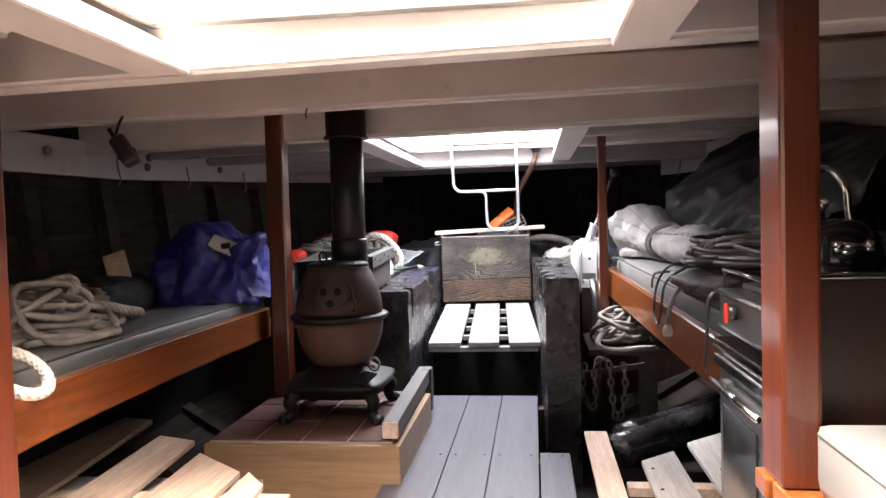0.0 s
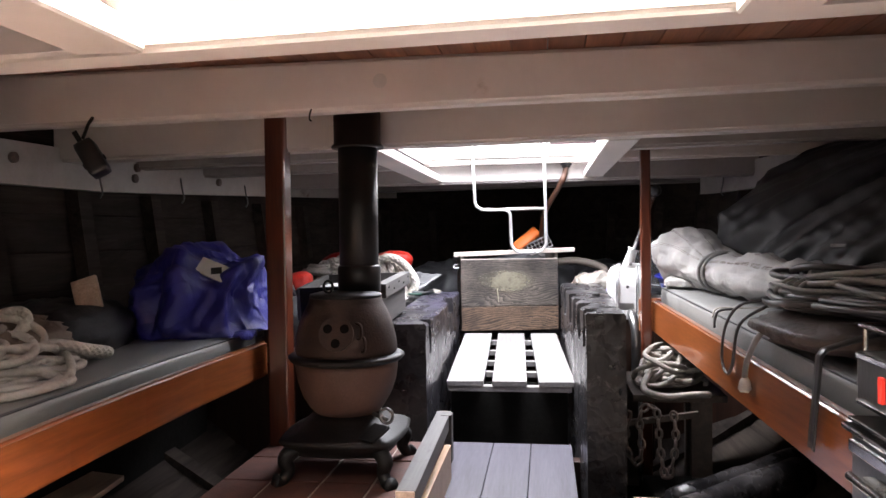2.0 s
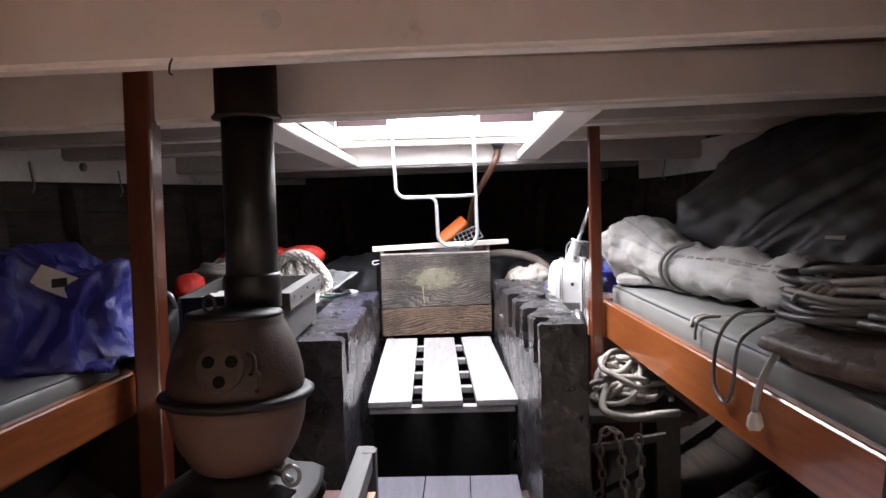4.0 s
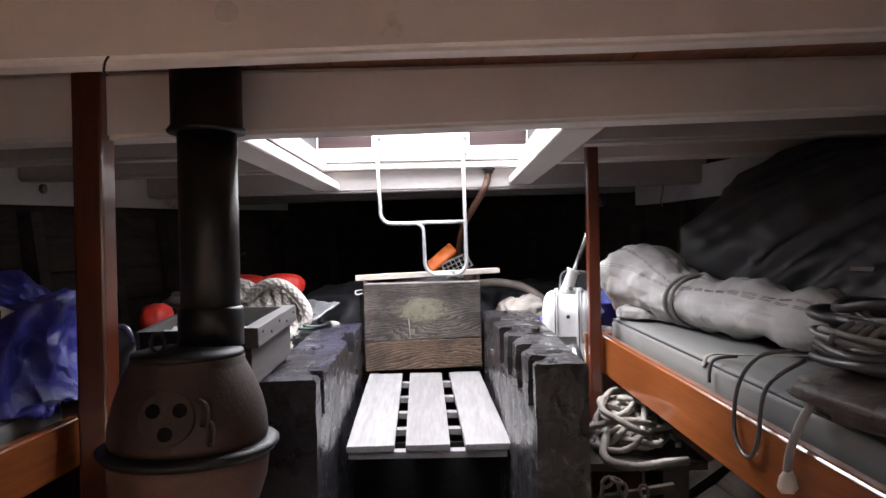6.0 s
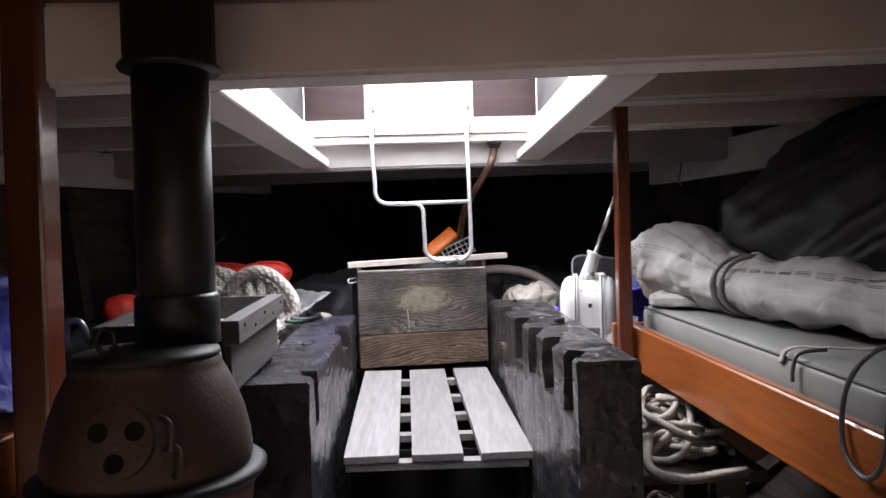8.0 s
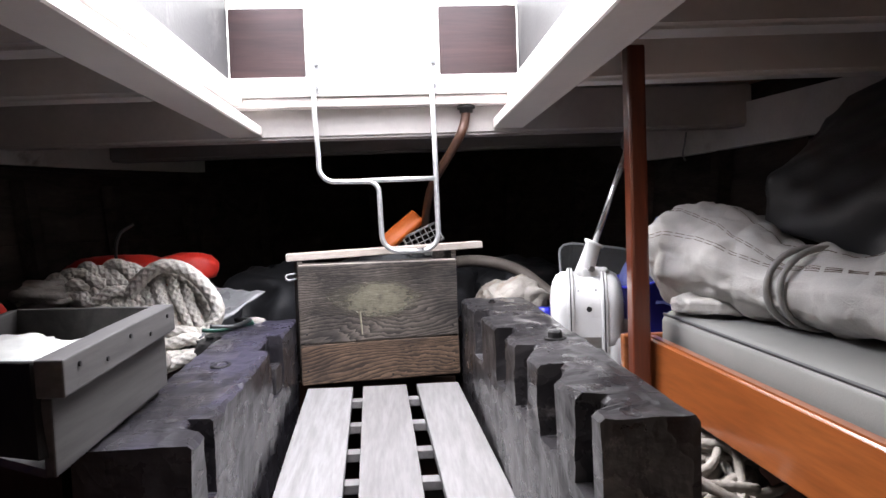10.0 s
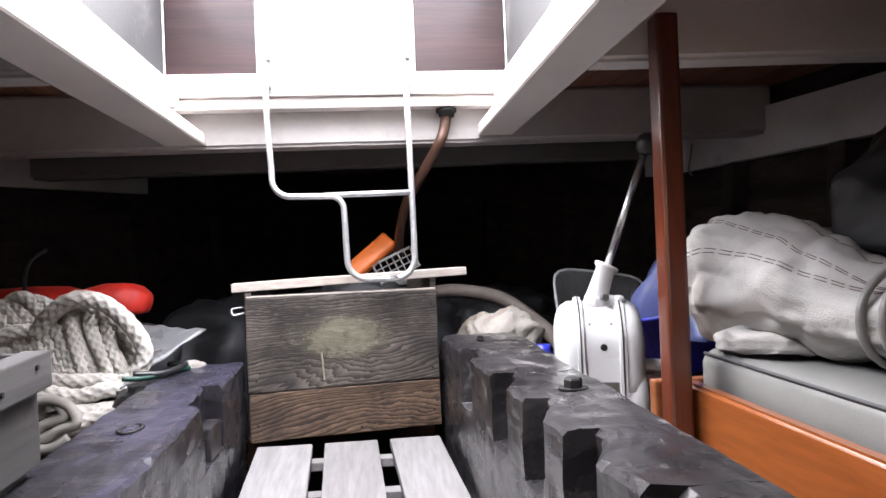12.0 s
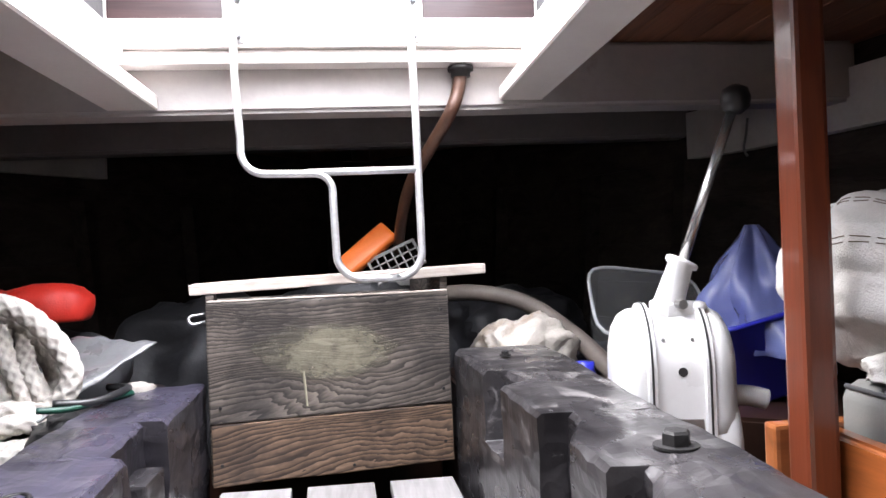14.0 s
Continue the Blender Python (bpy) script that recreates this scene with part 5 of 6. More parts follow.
for th0, th1, gap in ((62, 20, 0.0), (59, 17, 0.0), (18, 46, 0.0), (15, 43, 0.0), (100, 75, 0.0)):
    seam = bmesh.new()
    run = []
    for i, c in enumerate(sail_axis[4:-6]):
        u = i / (len(sail_axis) - 11)
        th = radians(th0 + (th1 - th0) * u)
        way = Vector((-0.86, -0.5, 0)) * math.cos(th) + Vector((0, 0, 1)) * math.sin(th)
        hit = sail_tree.ray_cast(c + way * 0.4, -way)
        if hit[0] is not None:
            run.append(hit[0] + way * 0.0012)
        if len(run) == 4:
            tube(run, 0.0011, 5, seam)
            run = []
    part("stitching", seam, STITCH, t, "dark stitched seam")
for k, (u0, off) in enumerate(((0.0, 0.0), (0.025, 0.012))):
    c, d = Vector((0.985 + u0 * 0.4, 4.40 - 2 * u0, 0.925)), Vector((0.05, -0.24, 0.0)).normalized()
    s = d.cross(Vector((0, 0, 1))).normalized()
    up = s.cross(d)
    lo = [c + s * 0.130 * math.cos(a) + up * (0.104 * math.sin(a)) for a in np.linspace(0, 2 * math.pi, 27)[:-1]]
    part("tie_cord", tube(lo, 0.009, 8, closed=True), CABLE_G, t, "grey cord tied round the canvas", True)
part("end_fold", crumple(cloth((0.88, 4.72, 0.832), (0.13, 0.12, 0.045), 0.12, 2.5, 3.0, 40, 64), 0.03, 8.0, 2.0), SAIL, t, "", True)

t = thing("black_cover", (1.45, 4.5, MZ), "black tarpaulin draped over gear against the hull", "tarpaulin")


def cover_edge(u):
    """Lower edge and ridge of the cover; u runs from its fore end aft."""
    k = [0.0, 0.10, 0.22, 0.42, 0.66, 1.0]
    low = Vector([float(np.interp(u, k, c)) for c in ((1.62, 1.22, 1.03, 1.12, 1.24, 1.38), (5.02, 4.92, 4.70, 4.30, 3.80, 3.10), (1.08, 1.08, 1.075, 0.99, 0.90, 0.86))])
    top = Vector([float(np.interp(u, k, c)) for c in ((1.78, 1.76, 1.74, 1.74, 1.76, 1.80), (4.96, 4.90, 4.74, 4.32, 3.80, 3.10), (1.52, 1.60, 1.635, 1.59, 1.51, 1.40))])
    return low, top


def drape(u, v):
    low, top = cover_edge(u)
    a = v * math.pi / 2
    x = low.x + (top.x - low.x) * (1 - math.cos(a))
    z = low.z + (top.z - low.z) * (0.62 * math.sin(a) + 0.38 * (1 - math.cos(a)))
    p = Vector((x, low.y + (top.y - low.y) * v, z))
    k = u * 9 - v * 3.2
    f = 0.13 * (0.35 - min(0.6, abs(noise.noise(Vector((k * 0.75, v * 0.6, 1.0))) * 1.6))) * (1.0 - 0.6 * v) + 0.030 * noise.noise(Vector((k * 2.1, v * 1.2, 7)))
    f += 0.022 * (0.5 - abs(noise.noise(Vector((u * 7 + v * 5, v * 6, 3)))))
    return p + Vector((-0.80, -0.2, 0.45)) * f * min(1.0, 0.35 + 3 * v)


cover_bm = sheet(drape, 96, 44, 0.004)
cover_tree = BVHTree.FromBMesh(cover_bm)
part("cloth", cover_bm, COVER, t, "", True)
tag_spot = cover_tree.ray_cast(Vector((0.2, 2.0, 1.12)), Vector((1.12, 1.75, -0.05)).normalized())
if tag_spot[0] is not None:
    part("tag", patch(tag_spot[0] - Vector((0.006, 0.006, 0)), Vector((-0.5, 0.86, 0)), Vector((0.25, 0.15, 1)), 0.075, 0.014, 0.003), CABLE_G, t, "small grey tag")
piece("covered_gear", cloth((1.58, 4.05, 0.80), (0.24, 0.66, 0.32), 0.08, 2.0, 1.0, 0, 48, 0.6), DARKSTUFF, "dark bulky gear under the tarpaulin", "gear", smooth=True)



def racetrack(c, way, half, wide, turns, r, seed, up):
    """Long flat turns of cable made up in a hank along a direction."""
    rg = random.Random(seed)
    w = Vector((way[0], way[1], 0)).normalized()
    s = Vector((-w.y, w.x, 0))
    pts = []
    for k in range(turns):
        hl, hw = half * rg.uniform(0.82, 1.08), wide * rg.uniform(0.25, 1.0)
        off = Vector((rg.uniform(-0.05, 0.05), rg.uniform(-0.07, 0.07), 0))
        lift = r + up * k / turns
        for a, l in ((-1.0, -0.55), (-0.75, -0.95), (0.0, -1.1), (0.75, -0.95), (1.0, -0.55), (0.9, 0.1), (1.0, 0.6), (0.6, 0.98), (-0.1, 1.08), (-0.8, 0.9), (-1.0, 0.5), (-0.85, -0.05)):
            pts.append(Vector(c) + off + s * hw * a + w * hl * l + Vector((rg.uniform(-0.02, 0.02), rg.uniform(-0.02, 0.02), lift + rg.uniform(0, 0.03))))
    return pts


t = thing("cable_coil", (1.05, 3.1, 0.78), "heap of black and grey cables coiled over a brown bag", "cables")
part("brown_bag", cloth((1.06, 2.86, 0.782), (0.27, 0.38, 0.055), 0.14, 2.2, 4.0, 12, 44, 0.7), plain("brown_bag_cloth", (0.085, 0.062, 0.052), 0.6, 0, 0.35, 8, 0.3, 150, crumple=9.0), t, "flat dark brown bag underneath", True)
part("black_cable", tube(smooth_line(racetrack((1.02, 2.72, 0.86), (0.30, -0.95), 0.42, 0.13, 8, 0.010, 31, 0.05), 6), 0.010, 8), CABLE, t, "", True)
part("grey_cable", tube(smooth_line(racetrack((1.10, 2.76, 0.895), (0.33, -0.94), 0.42, 0.15, 6, 0.009, 12, 0.05), 6), 0.009, 8), CABLE_G, t, "", True)
part("upper_hose", tube(smooth_line(racetrack((1.19, 2.84, 0.93), (0.38, -0.92), 0.40, 0.17, 5, 0.012, 45, 0.06), 6), 0.012, 8), CABLE, t, "", True)
part("loose_turn", tube(smooth_line(hank((1.12, 3.02, 0.885), (0.20, 0.30), 8, 0.010, 77, 0.9, 0.16, 10, 0.014), 7), 0.010, 8), CABLE_G, t, "", True)
part("loose_black_turn", tube(smooth_line(hank((1.08, 3.05, 0.875), (0.19, 0.27), 7, 0.008, 21, 0.9, 0.18, 12, 0.012), 7), 0.008, 8), CABLE, t, "", True)
for k in range(4):
    c0 = Vector((0.93 + 0.015 * k, 3.06 - 0.022 * k, 0.925))
    part("tie", tube([c0 + Vector((0.085 * math.cos(a), 0.012 * math.sin(2 * a), 0.055 * math.sin(a))) for a in np.linspace(0, 2 * math.pi, 19)[:-1]], 0.008, 8, closed=True), CABLE_G, t, "grey cord wound round the cables", True)
part("hanging_loop", tube(smooth_line([(0.88, 3.3, 0.88), (0.80, 3.33, 0.86), (0.755, 3.36, 0.78), (0.738, 3.35, 0.66), (0.74, 3.28, 0.61), (0.745, 3.22, 0.66), (0.77, 3.22, 0.80), (0.86, 3.2, 0.87)], 6), 0.006, 8), CABLE, t, "thin black loop over the rail", True)
part("hose_end", tube(smooth_line([(0.98, 3.0, 0.85), (0.88, 3.02, 0.84), (0.80, 3.04, 0.80), (0.755, 3.05, 0.71), (0.745, 3.06, 0.64)], 6), 0.010, 10), CABLE_G, t, "frayed pale rope end over the rail", True)
part("frayed_tip", roughen(lathe([(0.012, 0), (0.019, 0.015), (0.016, 0.035), (0.009, 0.05)], (0.745, 3.06, 0.59), 14), 0.006, 40), ROPE_W, t, "", True)
strap = smooth_line([(0.782, 3.72, 0.765), (0.800, 3.70, 0.806), (0.88, 3.62, 0.814), (0.95, 3.48, 0.832), (1.0, 3.30, 0.86)], 4)
part("pale_strap", sheet(lambda u, v: strap[min(int(u * 16 + 0.5), len(strap) - 1)] + Vector((0.004, 0.022 * (v - 0.5), 0.004)), 16, 2, 0.003), ROPE_G, t, "pale webbing strap", True)
part("strap_drop", tube(smooth_line([(0.86, 3.63, 0.815), (0.795, 3.64, 0.806), (0.778, 3.64, 0.77), (0.776, 3.64, 0.735)], 5), 0.006, 6), CABLE, t, "", True)
piece("webbing_strap", sheet(lambda u, v: Vector((0.90 - 0.125 * min(1.0, v * 2.2) - 0.015 * max(0.0, v - 0.45), 2.41 + 0.048 * u + 0.07 * v, 0.875 - 0.05 * min(1.0, v * 2.2) - 0.46 * max(0.0, v - 0.42) + 0.004 * math.sin(u * 3))), 3, 22, 0.003), BLACKP, "black webbing strap hanging over the bunk rail", "strap", smooth=True)

# ---- galley: cooker, kettle, settee end ----
t = thing("gimballed_cooker", (0.98, 1.95, 0.20), "stainless steel boat cooker with a black oven door", "cooker")
part("body", block(0.735, 1.25, 1.62, 2.16, 0.22, 0.70, 0.006), DULL, t)
part("top_tray", block(0.72, 1.26, 1.61, 2.18, 0.703, 0.716, 0.004), CHROME, t)
part("tray_edge", block(0.705, 0.718, 1.61, 2.10, 0.675, 0.700, 0.003), CHROME, t)
d = part("oven_door", block(0.706, 0.732, 1.64, 2.04, 0.235, 0.640, 0.006), DULL, t)
part("window", block(0.700, 0.7055, 1.69, 1.99, 0.28, 0.585, 0.002), BLACK_GLOSS, d, "dark oven glass")
part("handle", cyl((0.684, 1.62, 0.640), (0.684, 2.04, 0.640), 0.009, 10), CHROME, d, "chrome rail", True)
part("control_panel", block(0.722, 1.20, 1.62, 2.10, 0.775, 0.885, 0.006), DARKSTEEL, t)
part("panel_strip", block(0.716, 0.721, 1.63, 2.09, 0.872, 0.884, 0.002), CHROME, t, "bright edge strip")
part("lower_strip", block(0.716, 0.721, 1.63, 2.09, 0.777, 0.786, 0.002), CHROME, t, "bright edge strip")
part("grill_tray", block(0.712, 1.22, 1.63, 2.12, 0.735, 0.744, 0.003), CHROME, t, "thin steel grill tray")
part("knob", cyl((0.700, 1.925, 0.838), (0.722, 1.925, 0.838), 0.020, 16), BLACKP, t, "", True)
part("knob_pointer", block(0.692, 0.700, 1.915, 1.932, 0.812, 0.862, 0.002), RED, t, "red knob pointer")
part("fiddle_rail", tube([(0.74, 1.62, 0.935), (0.74, 2.12, 0.935), (1.2, 2.14, 0.935)], 0.007, 8), CHROME, t, "", True)
for y in (1.66, 2.10):
    part("rail_post", cyl((0.74, y, 0.886), (0.74, y, 0.935), 0.006, 8), CHROME, t)
part("hob", block(0.78, 1.19, 1.66, 2.08, 0.886, 0.900, 0.003), DULL, t)
for x in (0.98, 1.10):
    part("burner", lathe([(0.05, 0), (0.05, 0.02), (0.03, 0.025)], (x, 1.88, 0.9005), 20), IRON, t, "", True)
part("plinth", block(0.76, 1.22, 1.66, 2.12, -0.3, 0.218, 0.004), PANEL, t)

KX, KY, KZ = 0.955, 1.92, 0.926
t = thing("kettle", (KX, KY, KZ), "polished steel whistling kettle on the cooker", "kettle")
# Steel body coloured black for the dark room it would reflect.
part("body", lathe([(0.10, 0.0), (0.118, 0.01), (0.120, 0.05), (0.106, 0.105), (0.070, 0.140), (0.035, 0.150)], (KX, KY, KZ), 36), BLACK_GLOSS, t, "", True)
part("lid_knob", lathe([(0.010, 0.0), (0.009, 0.02), (0.018, 0.028), (0.018, 0.044), (0.008, 0.052)], (KX - 0.025, KY, KZ + 0.148), 16), CHROME, t, "", True)
part("handle", tube(smooth_line([(0.858, 1.90, 1.03), (0.855, 1.90, 1.10), (0.872, 1.90, 1.165), (0.915, 1.90, 1.203), (0.955, 1.90, 1.190), (0.982, 1.90, 1.145), (0.988, 1.90, 1.09), (0.998, 1.90, 1.05)], 6), 0.009, 10), CHROME, t, "", True)
part("spout", cyl((0.945, 1.83, 0.995), (0.948, 1.785, 1.008), 0.020, 14, None, 0.014), CHROME, t, "", True)
part("whistle", cyl((0.912, 1.778, 1.010), (0.986, 1.778, 1.010), 0.010, 12), CHROME, t, "", True)
for x in (0.914, 0.984):
    part("whistle_cap", cyl((x - 0.008, 1.778, 1.010), (x + 0.008, 1.778, 1.010), 0.014, 12), CHROME, t, "", True)

t = thing("galley_end_panel", (1.02, 1.55, -0.3), "dark brown galley end panel with a steel top edge", "panel")
part("panel", block(0.765, 1.75, 1.530, 1.560, -0.3, 0.955, 0.003), PANEL, t)
part("edge_strip", block(0.764, 1.75, 1.524, 1.566, 0.957, 0.968, 0.002), CHROME, t, "bright steel edge")

t = thing("settee", (1.1, 0.9, -0.3), "varnished settee base with a rounded sill", "settee")
part("sill", block(0.682, 0.86, 0.2, 1.522, 0.500, 0.543, 0.010), VARN_Y, t)
part("front_panel", block(0.69, 0.72, 0.2, 1.52, -0.3, 0.498, 0.003), PANEL, t)
part("seat_board", block(0.862, 1.85, 0.2, 1.52, 0.50, 0.53, 0.003), PANEL, t)
part("sill_end", block(0.672, 0.764, 1.524, 1.605, 0.500, 0.543, 0.006), VARN_Y, t)
t = thing("settee_cushion", (1.1, 0.9, 0.545), "cream vinyl settee cushion with rounded edges", "cushion")
part("cushion", block(0.735, 1.75, 0.25, 1.44, 0.546, 0.690, 0.030), CREAM, t, "", True)
part("piping", tube([(0.737, 0.28, 0.672), (0.737, 1.41, 0.672), (0.765, 1.438, 0.672), (1.72, 1.438, 0.672)], 0.005, 8), CREAM, t, "", True)

# ---- fore peak, port side: tray, ropes, vests ----
t = thing("wooden_tray", (-0.95, 4.3, -0.3), "long open grey wooden tray with plank sides", "tray")
a, b = Vector((-0.688, 3.828, 0.912)), Vector((-0.694, 4.470, 0.938))
c, d = Vector((-1.245, 4.82, 0.905)), Vector((-1.195, 4.13, 0.872))
part("rim_board", roughen(board(a, b, 0.050, 0.068), 0.003, 6, 1), GREYWOOD, t)
part("side_board", roughen(board(a + Vector((-0.012, 0.01, -0.070)), b + Vector((-0.012, 0, -0.070)), 0.020, 0.140), 0.002, 6, 1), GREYWOOD, t)
part("end_board", roughen(board(b + Vector((-0.027, -0.012, -0.004)), c, 0.022, 0.17), 0.003, 6, 1), GREYWOOD, t)
part("far_side_board", roughen(board(d, c + Vector((0, -0.014, 0)), 0.022, 0.17), 0.003, 6, 1), GREYWOOD, t)
part("near_board", roughen(board(a + Vector((-0.027, 0.014, -0.004)), d + Vector((0.012, 0, 0)), 0.022, 0.17), 0.003, 6, 1), BILGE, t, "dark end board")
for k in range(5):
    q = a.lerp(b, 0.1 + 0.2 * k) + Vector((0.024, 0, -0.022 - 0.020 * (k % 2)))
    part("nail", cyl(q, q + Vector((0.004, 0, 0)), 0.005, 8), IRON, t)
part("tray_floor", plan_prism([(-0.712, 3.85), (-0.716, 4.46), (-1.225, 4.79), (-1.18, 4.17)], 0.700, 0.716), GREYWOOD, t)
part("stand", plan_prism([(-0.765, 4.02), (-0.775, 4.48), (-1.20, 4.72), (-1.16, 4.24)], -0.3, 0.699), PANEL, t)
piece("white_paper", cloth((-1.02, 4.38, 0.716), (0.20, 0.20, 0.095), 0.2, 2.5, 8.0, 15, 36, 0.6), LABELW, "crumpled white sheet lying in the tray", "paper", smooth=True)
piece("small_shackle", tube(smooth_line([(-1.215, 4.13, 0.83), (-1.235, 4.12, 0.89), (-1.275, 4.12, 0.885), (-1.285, 4.13, 0.80)], 5), 0.010, 8), DULL, "small grey metal shackle on the tray end", "shackle", smooth=True)

piece("port_stowage", roughen(plan_prism([(-0.82, 5.46), (-0.80, 6.7), (-1.6, 6.5), (-1.85, 5.6), (-1.45, 5.6)], -0.3, 0.60, 0.01), 0.02, 4, 2), PANEL, "dark stowage bin holding ropes and vests", "bin")
t = thing("braided_rope", (-1.15, 5.8, 0.60), "thick creamy white braided rope heaped in loops", "rope")
rg = random.Random(5)
for k in range(9):
    q = k / 8
    jx, jz = rg.uniform(-0.025, 0.025), rg.uniform(-0.02, 0.02)
    part("turn", rope([(-1.66 + 0.17 * q, 5.88, 0.70), (-1.63 + 0.22 * q, 5.82 - 0.02 * q, 0.84), (-1.56 + 0.36 * q + jx, 5.75 - 0.03 * q, 0.925 + 0.05 * math.sin(2.6 * q) + jz),
                       (-1.43 + 0.33 * q - jx, 5.68 - 0.02 * q, 0.865 + 0.055 * q), (-1.27 + 0.22 * q, 5.62 - 0.01 * q, 0.765 + 0.075 * q), (-1.10 + 0.09 * q, 5.575 + 0.02 * q, 0.685 + 0.065 * q),
                       (-0.99 + 0.04 * q, 5.57 + 0.03 * q, 0.665 + 0.03 * q)], rg.uniform(0.025, 0.029), close_up=True), ROPE_W, t, "", True)
for seed, c in ((3, (-1.42, 5.72, 0.86)), (8, (-1.24, 5.66, 0.80)), (13, (-1.52, 5.74, 0.80))):
    part("loose_bight", rope(heap(c, (0.14, 0.07), 2, 0.026, seed, 0.10), 0.026, close_up=True), ROPE_W, t, "", True)
part("cross_turn", rope([(-1.36, 5.60, 0.70), (-1.22, 5.545, 0.735), (-1.08, 5.52, 0.722), (-0.955, 5.535, 0.715), (-0.92, 5.57, 0.70)], 0.026, close_up=True), ROPE_W, t, "", True)
for dx, dy, k in ((0.0, 0.0, 1.0), (-0.05, 0.07, 0.93), (-0.09, 0.13, 0.86)):
    loop = [(-1.20, 5.62, 0.87), (-1.12, 5.59, 0.95), (-1.04, 5.57, 0.985), (-0.95, 5.57, 0.96), (-0.87, 5.57, 0.88), (-0.835, 5.57, 0.80), (-0.86, 5.56, 0.73), (-0.93, 5.55, 0.695), (-1.0, 5.55, 0.70)]
    part("upright_loop", rope([(x + dx, y + dy, 0.65 + (z - 0.65) * k) for x, y, z in loop], 0.029, close_up=True), ROPE_W, t, "", True)
for x0, x1, z0 in ((-1.09, -1.04, 0.93), (-1.03, -0.96, 0.94), (-0.975, -0.92, 0.90)):
    part("inner_turn", rope([(x0, 5.64, z0), (x0 + 0.02, 5.60, z0 - 0.08), (x1, 5.58, 0.76), (x1 + 0.02, 5.58, 0.68)], 0.024, close_up=True), ROPE_W, t, "", True)
part("low_turn", rope([(-1.22, 5.54, 0.66), (-1.12, 5.50, 0.69), (-1.02, 5.49, 0.675), (-0.93, 5.51, 0.69), (-0.88, 5.56, 0.66)], 0.027, close_up=True), ROPE_W, t, "", True)
part("low_tail", rope([(-1.18, 5.52, 0.63), (-1.08, 5.47, 0.632), (-0.98, 5.48, 0.63), (-0.90, 5.52, 0.632), (-0.92, 5.60, 0.63)], 0.024, close_up=True), ROPE_W, t, "", True)
grey = []
for k in range(3):
    for i in range(10):
        a = 2 * math.pi * i / 10
        w = 0.055 + 0.008 * k
        grey.append((-1.15 + 0.03 * k + w * 1.3 * math.cos(a), 5.435 - 0.012 * k + 0.02 * math.sin(a), 0.640 - 0.016 * k + w * math.sin(a)))
part("grey_loop", tube(smooth_line(grey, 6), 0.0165, 12), ROPE_G, t, "smoother grey rope loops in front", True)
part("front_tail", rope([(-1.24, 5.50, 0.60), (-1.13, 5.44, 0.555), (-1.02, 5.43, 0.59), (-0.93, 5.45, 0.625), (-0.86, 5.50, 0.645)], 0.025, close_up=True), ROPE_W, t, "", True)
part("front_bight", rope([(-1.20, 5.46, 0.50), (-1.10, 5.42, 0.46), (-1.00, 5.41, 0.50), (-0.92, 5.43, 0.55), (-0.90, 5.50, 0.60)], 0.023, close_up=True), ROPE_W, t, "", True)
part("core", cloth((-1.17, 5.80, 0.602), (0.24, 0.13, 0.10), 0.2, 3.0, 6.0, 0, 32, 0.5), ROPE_G, t, "", True)
t = thing("dark_rope_coil", (-1.62, 5.7, 0.60), "dark grey rope coiled beside the white rope", "rope")
part("coil", rope(hank((-1.58, 5.72, 0.80), (0.12, 0.12), 5, 0.022, 9, 0.6, 0.15, 20, 0.02), 0.022), ROPE_G, t, "", True)
part("bed", cloth((-1.58, 5.75, 0.602), (0.20, 0.18, 0.14), 0.15, 2.0, 2.0, 0, 32, 0.5), DARKSTUFF, t, "", True)
for at, size, turn, seed in (((-1.40, 6.05, 0.86), (0.27, 0.12, 0.10), -12, 3.0), ((-1.08, 6.02, 0.90), (0.14, 0.10, 0.075), 10, 6.0), ((-1.50, 5.06, 0.80), (0.07, 0.16, 0.07), 10, 2.0)):
    piece("life_vest", cloth(at, size, 0.06, 2.0, seed, turn, 40, 0.6), RED, "bright red life vest lying on the ropes", "life vest", "life vests", smooth=True)
piece("vest_stripe", patch((-1.44, 5.925, 0.945), (1, 0.1, 0.1), (0.1, 0.5, 0.8), 0.16, 0.03), LABELW, "white reflective stripe lying on the vest", "stripe")
piece("vest_bed", cloth((-1.30, 6.12, 0.602), (0.42, 0.16, 0.17), 0.1, 2.0, 5.0, 0, 36, 0.6), DARKSTUFF, "dark soft gear under the life vests", "gear", smooth=True)
piece("side_bed", cloth((-1.56, 5.06, 0.45), (0.14, 0.30, 0.24), 0.1, 2.0, 5.5, 0, 36, 0.5), DARKSTUFF, "dark gear beside the tray", "gear", smooth=True)
piece("side_stowage", block(-1.95, -1.28, 4.3, 5.45, -0.3, 0.452, 0.01), PANEL, "dark locker beside the tray", "locker")
piece("vest_strap", tube(smooth_line([(-1.36, 5.93, 0.96), (-1.36, 5.91, 1.04), (-1.34, 5.92, 1.12), (-1.29, 5.95, 1.16)], 5), 0.008, 8), BLACKP, "black strap end standing up from the vest", "strap", smooth=True)


def tarp(u, v):
    near = Vector((-0.90, 5.50, 0.690)).lerp(Vector((-0.675, 5.76, 0.850)), u)
    far = Vector((-1.02, 5.70, 0.72)).lerp(Vector((-0.93, 5.86, 0.865)), u)
    p = near.lerp(far, v)
    return p + Vector((0, 0, 1)) * (0.022 * math.sin(v * 5 + u * 2) * (1 - u) + 0.014 * noise.noise(Vector((u * 5, v * 5, 2))) + 0.02 * math.sin(u * 3.1) * (v - 0.4))


